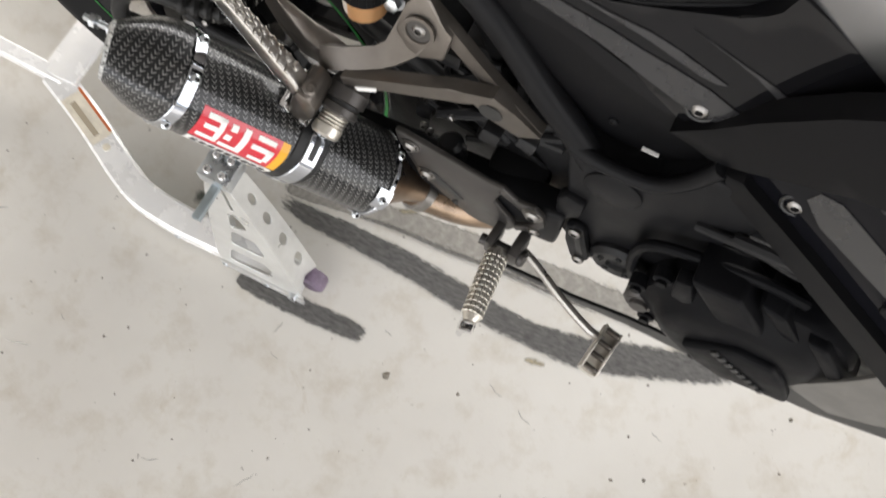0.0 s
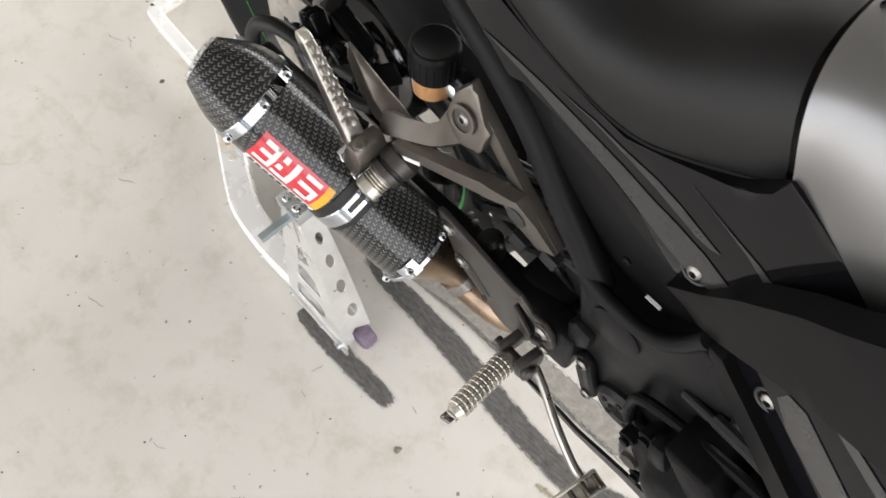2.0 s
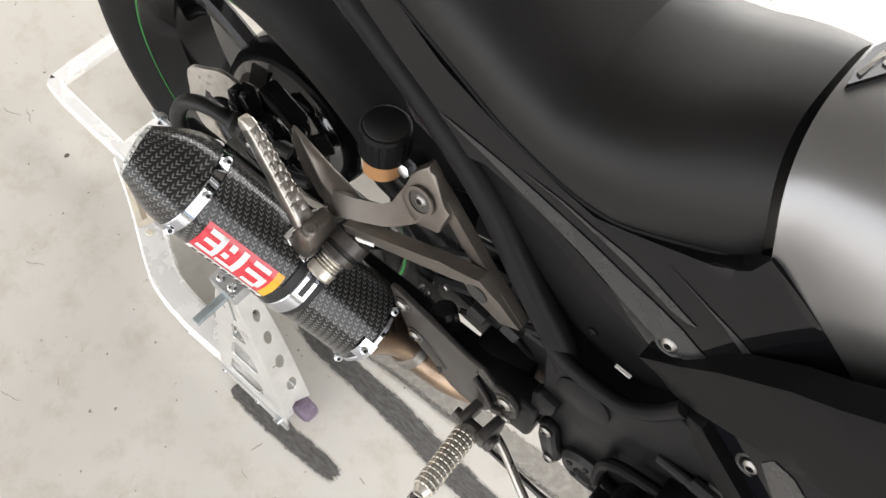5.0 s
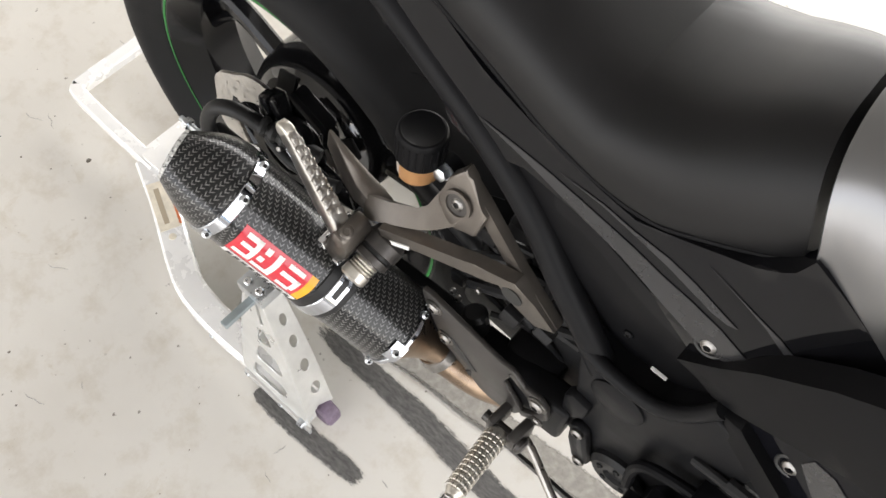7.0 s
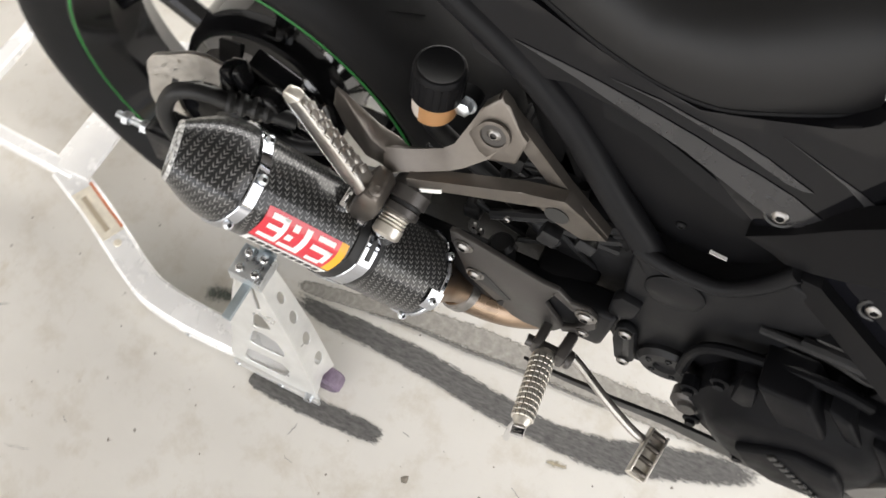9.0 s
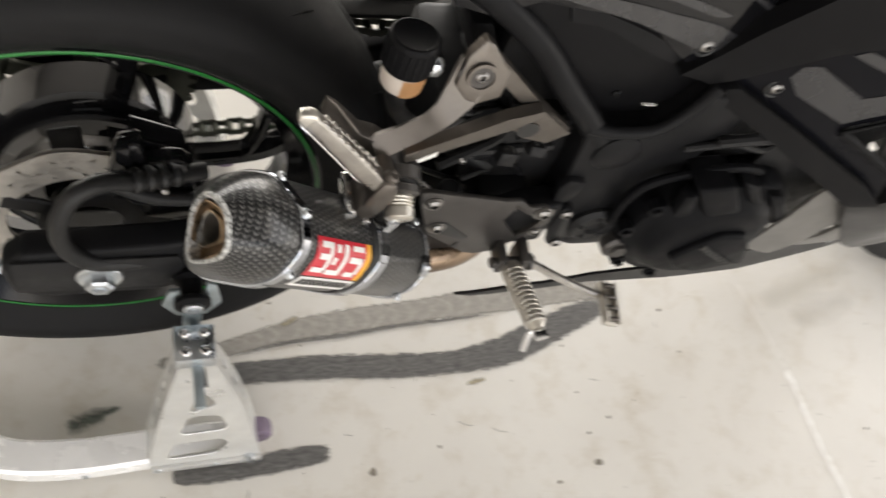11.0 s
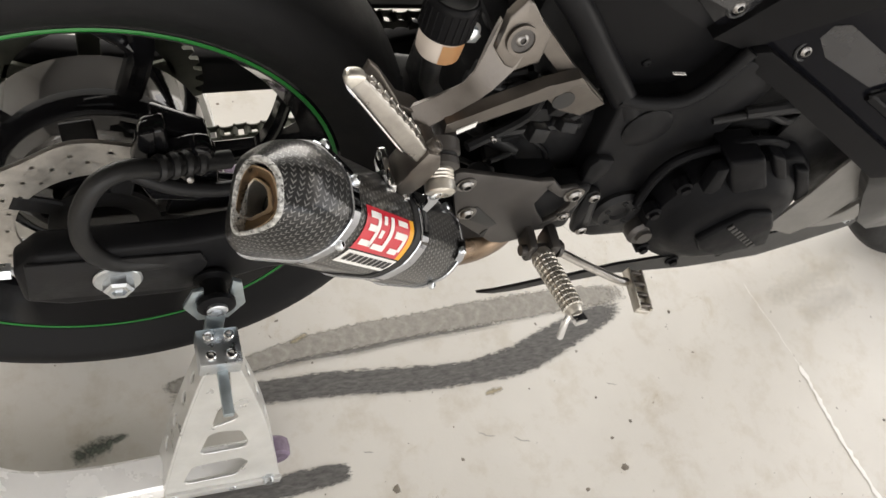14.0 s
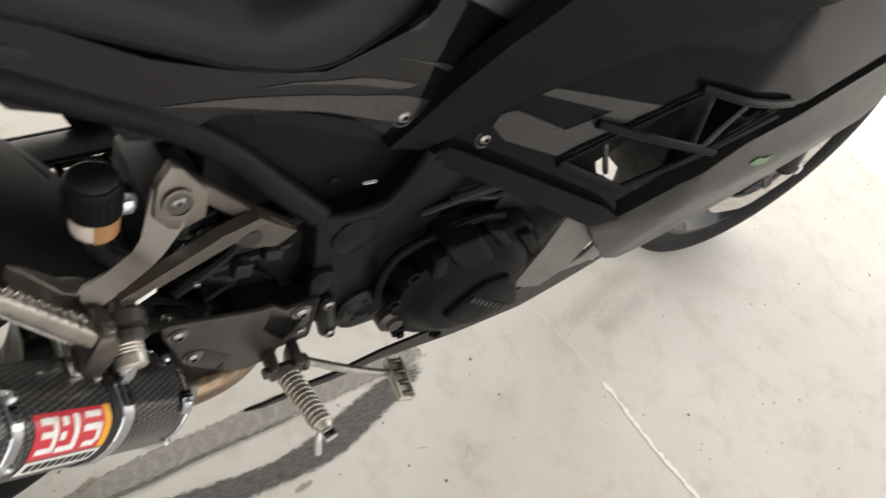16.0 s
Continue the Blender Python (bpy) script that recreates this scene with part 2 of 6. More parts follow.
PLATE = grained(mat("mill_aluminium_sheet", (0.70, 0.70, 0.685), 0.34, 0.6), 400, 0.15, 0.0003, 0.26, 0.42, 25, 0.10)
PEG = grained(mat("bare_cast_aluminium", (0.62, 0.59, 0.535), 0.36, 0.9), 600, 0.25, 0.0003, 0.28, 0.48, 60, 0.22)
PEG_WORN = grained(mat("worn_bronze_casting", (0.38, 0.36, 0.335), 0.3, 1.0), 600, 0.2, 0.0003, 0.24, 0.40, 50, 0.2)
CHROME = mat("chrome", (0.85, 0.85, 0.86), 0.08, 1.0)
# Darker chrome: the dark surroundings it mirrors are put into its colour.
CLAMP = mat("dark_mirror_chrome", (0.50, 0.52, 0.56), 0.05, 1.0)
ZINC = grained(mat("blue_zinc_steel", (0.40, 0.46, 0.49), 0.34, 0.9), 400, 0.1, 0.0003, 0.28, 0.42, 60, 0.15)
STEEL = grained(mat("zinc_plated_steel", (0.66, 0.69, 0.72), 0.3, 1.0), 400, 0.1, 0.0003, 0.24, 0.4, 60, 0.15)
TITAN = grained(mat("heat_tinted_steel", (0.27, 0.20, 0.145), 0.3, 1.0), 300, 0.1, 0.0003, 0.22, 0.4, 18, 0.4)
GILT = grained(mat("polished_straw_steel", (0.36, 0.26, 0.17), 0.3, 0.9), 400, 0.12, 0.0003, 0.22, 0.4, 60, 0.4)
DISC = grained(mat("brake_disc_steel", (0.52, 0.495, 0.46), 0.38, 0.75), 400, 0.1, 0.0003, 0.3, 0.45, 60, 0.15)
BOLT = grained(mat("dulled_steel", (0.26, 0.25, 0.24), 0.34, 1.0), 400, 0.1, 0.0003, 0.26, 0.42, 60, 0.2)
GREEN = mat("green_rim_tape", (0.010, 0.17, 0.026), 0.4)
RED = grained(mat("red_decal", (0.55, 0.012, 0.03), 0.28, coat=0.5), 500, 0.02, 0.0002, wear=30, tint=0.08)
WHITE = mat("white_decal", (0.78, 0.77, 0.75), 0.35)
YELLOW = mat("yellow_decal", (0.75, 0.36, 0.02), 0.35)
FLAT_BLACK = mat("flat_black", (0.015, 0.015, 0.015), 0.5)
CARBON_EDGE = grained(mat("raw_carbon_edge", (0.42, 0.42, 0.41), 0.28, 0.5), 420, 0.9, 0.002, 0.2, 0.5, 260, 0.75)
CARBON = carbon("carbon_fibre_weave")
BRAKEFLUID = mat("amber_fluid_bottle", (0.62, 0.36, 0.17), 0.3)
MILKY = mat("milky_plastic", (0.62, 0.55, 0.49), 0.35)
PURPLE = grained(mat("worn_purple_nylon", (0.16, 0.12, 0.17), 0.55), 300, 0.3, 0.0005, wear=90, tint=0.4)
BELLY = grained(mat("grey_satin_plastic", (0.0125, 0.0125, 0.0128), 0.34, spec=0.3), 900, 0.1, 0.0003, 0.3, 0.42, 20)
LIGHTPLATE = grained(mat("pale_heat_shield", (0.145, 0.140, 0.131), 0.42, 0.4), 400, 0.1, 0.0003, wear=30)
STICKER = grained(mat("cream_warning_sticker", (0.80, 0.74, 0.62), 0.45), 300, 0.05, 0.0003, wear=60)
ORANGE = mat("orange_sticker_edge", (0.6, 0.16, 0.05), 0.45)


# ---------------------------------------------------------------- mesh helpers
def V(*a):
    return Vector(a)


def part(name, bm, material, parent=None, label="", angle=35, category="", kind=""):
    me = bpy.data.meshes.new(name)
    bmesh.ops.recalc_face_normals(bm, faces=bm.faces)
    bm.to_mesh(me)
    bm.free()
    me.shade_smooth()
    me.set_sharp_from_angle(angle=radians(angle))
    me.materials.append(material)
    ob = new(name, me)
    if parent is not None:
        ob.parent = parent
        ob.matrix_parent_inverse = Matrix.Translation(-parent.location) if parent.type == 'EMPTY' else Matrix()
    return tagged(ob, label, category, "", kind)


def thing(name, loc, label, category, group=""):
    e = new(name)
    e.location = loc
    e.empty_display_size = 0.1
    return tagged(e, label, category, group)


def bevelled(bm, r, seg=2, angle=30):
    edges = [e for e in bm.edges if len(e.link_faces) == 2 and e.calc_face_angle(0) > radians(angle)]
    if r > 0 and edges:
        bmesh.ops.bevel(bm, geom=edges, offset=r, segments=seg, profile=0.5, affect='EDGES', clamp_overlap=True)
    return bm


def prism(pts, y0, y1, r=0.002, seg=2):
    """A plate: an outline in x and z between two planes of y."""
    bm = bmesh.new()
    f = bm.faces.new([bm.verts.new((x, y0, z)) for x, z in pts])
    out = bmesh.ops.extrude_face_region(bm, geom=[f])
    for v in out["geom"]:
        if isinstance(v, bmesh.types.BMVert):
            v.co.y = y1
    bmesh.ops.recalc_face_normals(bm, faces=bm.faces)
    return bevelled(bm, r, seg)


def panel(pts, yf, thick=0.004, step=0.03, r=0.0015):
    """A moulded panel: an outline in x and z that follows the surface y = yf(x, z)."""
    bm = bmesh.new()
    bm.faces.new([bm.verts.new((x, 0, z)) for x, z in pts])
    for n, axis in ((0, V(1, 0, 0)), (1, V(0, 0, 1))):
        vals = [p[n] for p in pts]
        k = min(vals) + step
        while k < max(vals) - 1e-6:
            bmesh.ops.bisect_plane(bm, geom=bm.verts[:] + bm.edges[:] + bm.faces[:], plane_co=axis * k, plane_no=axis)
            k += step
    for v in bm.verts:
        v.co.y = yf(v.co.x, v.co.z)
    bmesh.ops.recalc_face_normals(bm, faces=bm.faces)
    if sum(f.normal.y * f.calc_area() for f in bm.faces) > 0:
        bmesh.ops.reverse_faces(bm, faces=bm.faces)
    top = bm.faces[:]
    rim = [e for e in bm.edges if e.is_boundary]
    ext = bmesh.ops.extrude_edge_only(bm, edges=rim)
    for v in ext["geom"]:
        if isinstance(v, bmesh.types.BMVert):
            v.co.y += thick
    sharp = [e for e in rim if e.is_valid]
    if r > 0:
        bmesh.ops.bevel(bm, geom=sharp, offset=r, segments=2, profile=0.5, affect='EDGES', clamp_overlap=True)
    return bm


def spline(pts, n=8, closed=False):
    p = [Vector(q) for q in pts]
    if len(p) < 3:
        return p
    out = []
    last = len(p) if closed else len(p) - 1
    for i in range(last):
        a, b, c, d = (p[(i + k) % len(p)] if closed else p[min(max(i + k, 0), len(p) - 1)] for k in (-1, 0, 1, 2))
        for j in range(n):
            t = j / n
            out.append(0.5 * (2 * b + (c - a) * t + (2 * a - 5 * b + 4 * c - d) * t * t + (3 * b - a - 3 * c + d) * t ** 3))
    if not closed:
        out.append(p[-1])
    return out


def loft(rings, close=True, caps=True):
    bm = bmesh.new()
    uv = bm.loops.layers.uv.new("UVMap")
    rows = [[bm.verts.new(p) for p in ring] for ring in rings]
    n = len(rows[0])
    run = [0.0]
    for a, b in zip(rings, rings[1:]):
        run.append(run[-1] + (Vector(b[0]) - Vector(a[0])).length)
    around = [0.0]
    mid = rings[len(rings) // 2]
    for k in range(n):
        around.append(around[-1] + (Vector(mid[(k + 1) % n]) - Vector(mid[k])).length)
    for i in range(len(rows) - 1):
        for k in range(n if close else n - 1):
            f = bm.faces.new((rows[i][k], rows[i][(k + 1) % n], rows[i + 1][(k + 1) % n], rows[i + 1][k]))
            for lp, co in zip(f.loops, ((around[k], run[i]), (around[k + 1], run[i]), (around[k + 1], run[i + 1]), (around[k], run[i + 1]))):
                lp[uv].uv = co
    if caps and close:
        bm.faces.new(rows[0])
        bm.faces.new(rows[-1])
    return bm


def sweep(path, section, caps=True, closed=False, up=(0, 0, 1)):
    """Carries a section (right, up) along a path."""
    path = [Vector(p) for p in path]
    rings = []
    side = None
    for i, p in enumerate(path):
        d = (path[(i + 1) % len(path)] - path[i - 1]) if closed else (path[min(i + 1, len(path) - 1)] - path[max(i - 1, 0)])
        d.normalize()
        if side is None:
            side = d.cross(Vector(up))
            if side.length < 1e-3:
                side = d.cross(V(1, 0, 0))
        side = (side - d * side.dot(d)).normalized()
        top = side.cross(d)
        rings.append([p + side * a + top * b for a, b in section])
    if closed:
        rings.append(rings[0])
    bm = loft(rings, True, caps and not closed)
    if closed:
        bmesh.ops.remove_doubles(bm, verts=bm.verts, dist=1e-6)
    return bm


def circle(r, n=12):
    return [(r * math.cos(2 * math.pi * k / n), r * math.sin(2 * math.pi * k / n)) for k in range(n)]


def rect(w, h, c=0.004):
    w, h = w / 2, h / 2
    return [(w - c, -h), (w, -h + c), (w, h - c), (w - c, h), (-w + c, h), (-w, h - c), (-w, -h + c), (-w + c, -h)]


def tube(path, r, n=12, smooth=6):
    return sweep(spline(path, smooth), circle(r, n))


def lathe(profile, origin, axis, n=32, caps=True):
    """Turns a profile of (distance along the axis, radius)."""
    q = Vector(axis).normalized().to_track_quat('Z', 'Y')
    rings = [[Vector(origin) + q @ V(r * math.cos(2 * math.pi * k / n), r * math.sin(2 * math.pi * k / n), h) for k in range(n)] for h, r in profile]
    return loft(rings, True, caps)


def box(c, size, rot=(0, 0, 0), r=0.002, seg=2):
    bm = bmesh.new()
    bmesh.ops.create_cube(bm, size=1.0, matrix=pose(*c, *rot) @ Matrix.Diagonal((*size, 1)))
    return bevelled(bm, r, seg)


def joined(*bms):
    out = bmesh.new()
    for b in bms:
        me = bpy.data.meshes.new("tmp")
        b.to_mesh(me)
        b.free()
        out.from_mesh(me)
        bpy.data.meshes.remove(me)
    return out


def bolt(loc, axis, r, parent, material=None, name="bolt", h=None, label=""):
    """A button-head screw; its socket faces are coloured black for the shade inside."""
    h = h or r * 0.6
    bm = lathe([(-h, r * 0.9), (0, r), (h * 0.5, r * 0.96), (h * 0.85, r * 0.75), (h, r * 0.5), (h * 0.98, r * 0.46), (h * 0.35, r * 0.42)], loc, axis, 20)
    ob = part(name, bm, material or BOLT, parent, label)
    ob.data.materials.append(FLAT_BLACK)
    for f in ob.data.polygons:
        if all((ob.data.vertices[i].co - Vector(loc)).cross(Vector(axis).normalized()).length < r * 0.47 for i in f.vertices):
            f.material_index = 1
    return ob


# ---------------------------------------------------------------- garage
def slab(name, lo, hi, material, label, kind="structure"):
    c = [(a + b) / 2 for a, b in zip(lo, hi)]
    return part(name, box(c, [b - a for a, b in zip(lo, hi)], r=0.0), material, None, label, kind=kind)


def ground_sheet():
    bm = bmesh.new()
    bmesh.ops.create_grid(bm, x_segments=8, y_segments=8, size=60, matrix=pose(0, 0, 0))
    return part("floor", bm, CONCRETE, None, "pale grey sealed concrete floor with specks and stains", kind="structure")


FLOOR = ground_sheet()
# Walls and ceiling are out of view, added to shape light and reflections.
slab("wall_back", (-3.2, -3.2, 0), (-3.0, 3.2, 2.7), WALL_DULL, "unseen grey plaster wall, added to close the room")
slab("wall_far_header", (-3.0, 3.0, 2.2), (3.2, 3.2, 2.7), WALL, "unseen white header over an assumed doorway")
slab("wall_far_pier", (-3.0, 3.0, 0), (-1.85, 3.2, 2.2), WALL, "unseen white pier beside an assumed doorway")
slab("wall_far_corner", (2.25, 3.0, 0), (3.2, 3.2, 2.2), WALL, "unseen white pier beside an assumed doorway")
slab("wall_front_header", (3.0, -3.0, 2.35), (3.2, 3.0, 2.7), WALL, "unseen white header over an assumed doorway")
slab("wall_front_pier", (3.0, 2.3, 0), (3.2, 2.998, 2.35), WALL, "unseen white pier beside an assumed doorway")
slab("wall_side_header", (-3.0, -3.2, 2.35), (3.2, -3.0, 2.7), WALL, "unseen white header over an assumed doorway")
slab("wall_side_pier", (-3.0, -3.2, 0), (-2.3, -3.0, 2.35), WALL, "unseen white pier beside an assumed doorway")
slab("wall_corner_pier", (3.0, -3.2, 0), (3.2, -2.4, 2.35), WALL, "unseen white corner pier between assumed doorways")
slab("ceiling", (-3.2, -3.2, 2.7), (3.2, 3.2, 2.85), CEIL, "unseen dull grey ceiling, added to keep reflections dark")


# ---------------------------------------------------------------- marks on the floor
def strip(name, line, material, label, z=0.0012, n=10, seed=1):
    """A band on the floor along rows of (x, y, half width); u runs along it and v across."""
    rng = random.Random(seed)
    pts = spline([(x, y, w) for x, y, w in line], n)
    bm = bmesh.new()
    uv = bm.loops.layers.uv.new("UVMap")
    rows = []
    for i, p in enumerate(pts):
        a, b = pts[max(i - 1, 0)], pts[min(i + 1, len(pts) - 1)]
        side = V(-(b.y - a.y), b.x - a.x, 0).normalized()
        w1, w2 = p.z * rng.uniform(0.97, 1.04), p.z * rng.uniform(0.97, 1.04)
        rows.append([bm.verts.new((p.x + side.x * k * (w1 if k > 0 else w2), p.y + side.y * k * (w1 if k > 0 else w2), z)) for k in (-1, -0.5, 0, 0.5, 1)])
    for i in range(len(rows) - 1):
        for k in range(4):
            f = bm.faces.new((rows[i][k], rows[i][k + 1], rows[i + 1][k + 1], rows[i + 1][k]))
            for lp, co in zip(f.loops, ((i, k), (i, k + 1), (i + 1, k + 1), (i + 1, k))):
                lp[uv].uv = (co[0] / (len(rows) - 1), co[1] / 4)
    return part(name, bm, material, FLOOR, label)


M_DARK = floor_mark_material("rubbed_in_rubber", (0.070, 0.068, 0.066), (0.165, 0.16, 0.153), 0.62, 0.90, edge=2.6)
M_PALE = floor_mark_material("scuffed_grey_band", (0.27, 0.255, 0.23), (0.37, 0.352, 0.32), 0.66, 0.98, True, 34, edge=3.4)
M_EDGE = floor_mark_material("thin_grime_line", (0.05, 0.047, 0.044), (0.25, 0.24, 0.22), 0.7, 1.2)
M_GREEN = floor_mark_material("dried_green_spill", (0.03, 0.045, 0.035), (0.2, 0.22, 0.19), 0.85, 1.3, True)
M_BROWN = floor_mark_material("ochre_stain", (0.25, 0.20, 0.11), (0.42, 0.38, 0.28), 0.8, 1.35, True)
M_BROWN_FAINT = floor_mark_material("faint_ochre_stain", (0.46, 0.42, 0.33), (0.58, 0.55, 0.49), 0.7, 3.6, True)
M_SMUDGE = floor_mark_material("faint_grey_smudge", (0.40, 0.38, 0.35), (0.52, 0.50, 0.47), 0.7, 4.2, True)
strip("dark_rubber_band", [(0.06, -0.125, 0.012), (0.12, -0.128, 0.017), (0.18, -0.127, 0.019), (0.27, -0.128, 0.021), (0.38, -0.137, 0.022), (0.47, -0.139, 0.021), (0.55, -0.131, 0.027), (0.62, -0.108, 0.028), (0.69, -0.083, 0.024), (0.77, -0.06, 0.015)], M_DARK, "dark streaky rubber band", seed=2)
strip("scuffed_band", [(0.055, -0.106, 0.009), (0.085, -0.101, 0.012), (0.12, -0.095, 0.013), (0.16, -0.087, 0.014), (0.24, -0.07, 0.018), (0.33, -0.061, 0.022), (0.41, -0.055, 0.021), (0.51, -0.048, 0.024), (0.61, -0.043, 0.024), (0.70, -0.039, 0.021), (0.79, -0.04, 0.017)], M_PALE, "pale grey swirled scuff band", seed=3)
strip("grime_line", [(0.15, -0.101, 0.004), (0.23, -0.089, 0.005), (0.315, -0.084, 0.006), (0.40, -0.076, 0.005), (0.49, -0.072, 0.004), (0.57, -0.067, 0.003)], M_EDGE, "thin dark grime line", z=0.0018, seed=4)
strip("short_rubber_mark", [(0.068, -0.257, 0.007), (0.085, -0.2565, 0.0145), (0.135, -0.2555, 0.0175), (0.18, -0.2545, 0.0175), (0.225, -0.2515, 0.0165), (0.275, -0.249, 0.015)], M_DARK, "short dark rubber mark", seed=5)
strip("green_spill", [(-0.06, -0.182, 0.012), (-0.040, -0.174, 0.024), (-0.018, -0.166, 0.022), (0.0, -0.160, 0.010), (0.018, -0.158, 0.004)], M_GREEN, "dried dark green spill", seed=6)
strip("ochre_stain", [(0.485, -0.176, 0.004), (0.5, -0.173, 0.009), (0.517, -0.17, 0.005)], M_BROWN, "small ochre stain", seed=7)
strip("warm_stain", [(1.05, -0.085, 0.02), (1.12, -0.07, 0.045), (1.20, -0.045, 0.04), (1.30, -0.03, 0.02)], M_BROWN_FAINT, "faint ochre stain", z=0.0009, seed=12)
strip("warm_stain", [(0.93, 0.03, 0.01), (0.97, 0.01, 0.03), (1.02, 0.0, 0.015)], M_BROWN_FAINT, "faint ochre stain", z=0.0009, seed=13)
strip("brown_patch", [(0.225, -0.062, 0.004), (0.24, -0.056, 0.009), (0.255, -0.048, 0.004)], M_BROWN, "small brown scab", z=0.0024, seed=8)
strip("grey_smudge", [(1.10, -0.13, 0.02), (1.18, -0.105, 0.05), (1.26, -0.09, 0.02)], M_SMUDGE, "faint grey smudge", seed=9)


def scratches():
    """Short thin scrapes scattered over the floor."""
    rng = random.Random(31)
    grey = floor_mark_material("thin_scrape", (0.36, 0.34, 0.31), (0.50, 0.48, 0.45), 0.5, 2.2, True)
    places = [(-0.56, -0.185, 0.3), (-0.535, -0.17, -0.4), (-0.58, 0.02, 0.2), (-0.55, 0.028, 0.9), (-0.30, -0.33, 0.5), (-0.12, -0.42, -0.6), (0.30, -0.23, -0.2), (0.47, -0.235, -0.35), (0.52, -0.25, -0.5)]
    places += [(rng.uniform(-0.7, 1.9), rng.uniform(-0.75, 0.5), rng.uniform(-1.5, 1.5)) for _ in range(22)]
    for k, (x, y, a) in enumerate(places):
        n = rng.uniform(0.012, 0.045)
        w = rng.uniform(0.0006, 0.0016)
        row = []
        for j in range(5):
            u = (j / 4 - 0.5) * n
            bend = rng.uniform(-0.05, 0.05) * n + 0.25 * u * u / n
            row.append((x + u * math.cos(a) - bend * math.sin(a), y + u * math.sin(a) + bend * math.cos(a), w * (1 if 0 < j < 4 else 0.4)))
        strip("scrape", row, grey, "", z=0.0011, n=4, seed=50 + k)


scratches()


def crack_line():
    rng = random.Random(5)
    pale = mat("pale_filled_joint", (0.9, 0.89, 0.86), 0.5)
    bm = bmesh.new()
    pts = spline([(1.022, -0.05), (1.036, -0.118), (1.053, -0.216), (1.058, -0.316), (1.073, -0.427), (1.09, -0.56), (1.10, -0.72)], 14)
    pts = [V(p[0], p[1], 0) for p in (Vector((q.x, q.y, 0)) if len(q) == 3 else Vector((q[0], q[1], 0)) for q in pts)]
    prev = None
    for i, p in enumerate(pts):
        w = 0.003 * rng.uniform(0.5, 1.3) * (1.4 if i > 27 else 0.16)
        j = rng.uniform(-0.0015, 0.0015)
        now = [bm.verts.new((p.x - w + j, p.y, 0.0012)), bm.verts.new((p.x + w + j, p.y, 0.0012))]
        if prev:
            bm.faces.new((prev[0], prev[1], now[1], now[0]))
        prev = now
    return part("filled_crack", bm, pale, FLOOR, "pale filled hairline crack")


crack_line()


def grit():
    """Crumbs of dirt scattered over the floor."""
    rng = random.Random(11)
    bm = bmesh.new()
    fixed = [(0.663, -0.315, 0.0055), (0.593, -0.334, 0.0035), (0.66, -0.27, 0.003), (-0.425, -0.175, 0.005), (0.326, -0.284, 0.006), (0.70, -0.25, 0.003)]
    spots = fixed + [(rng.uniform(-0.9, 2.2), rng.uniform(-1.0, 1.0), abs(rng.gauss(0, 0.0011)) + 0.0004) for _ in range(520)]
    for x, y, r in spots:
        n = 6
        mid = bm.verts.new((x, y, r * 0.55))
        rim = [bm.verts.new((x + r * rng.uniform(0.6, 1.3) * math.cos(k * 2 * math.pi / n), y + r * rng.uniform(0.6, 1.3) * math.sin(k * 2 * math.pi / n), 0.0003)) for k in range(n)]
        for k in range(n):
            bm.faces.new((mid, rim[k], rim[(k + 1) % n]))
    return part("floor_grit", bm, grained(mat("dirt_crumbs", (0.19, 0.17, 0.14), 0.9), 300, 0.3, 0.001, wear=3, tint=0.6), None, "scattered crumbs of dark dirt on the floor", kind="stuff", category="dirt")


grit()

# ---------------------------------------------------------------- motorcycle
bike = thing("motorcycle", (0.7, 0, 0), "black sport motorcycle with carbon exhaust on a rear stand", "motorcycle")
AXLE = V(-0.001, 0.0, 0.335)
FRONT = V(1.430, 0.010, 0.296)


def local(origin, xdir, zhint):
    x = Vector(xdir).normalized()
    z = Vector(zhint)
    z = (z - x * z.dot(x)).normalized()
    y = z.cross(x)
    return Matrix.Translation(origin) @ Matrix((x, y, z)).transposed().to_4x4()


def placed(bm, m):
    bmesh.ops.transform(bm, matrix=m, verts=bm.verts)
    return bm


def tyre(c, R, half, rim_r, bead, label):
    side = [(bead, rim_r + 0.003), (bead + 0.003, rim_r + 0.0065), (bead + 0.16 * (half - bead) + 0.006, rim_r + 0.016)]
    side += [(half * 0.975, rim_r + (R - rim_r) * 0.38), (half, rim_r + (R - rim_r) * 0.54), (half * 0.94, rim_r + (R - rim_r) * 0.72), (half * 0.76, rim_r + (R - rim_r) * 0.87), (half * 0.42, rim_r + (R - rim_r) * 0.965), (0, R)]
    line_ = [(-w, r, 0) for w, r in side] + [(w, r, 0) for w, r in reversed(side[:-1])]
    bm = lathe([(p.x, p.y) for p in spline(line_, 4)], c, (0, 1, 0), 96, False)
    return part("tyre", bm, RUBBER, bike, label)


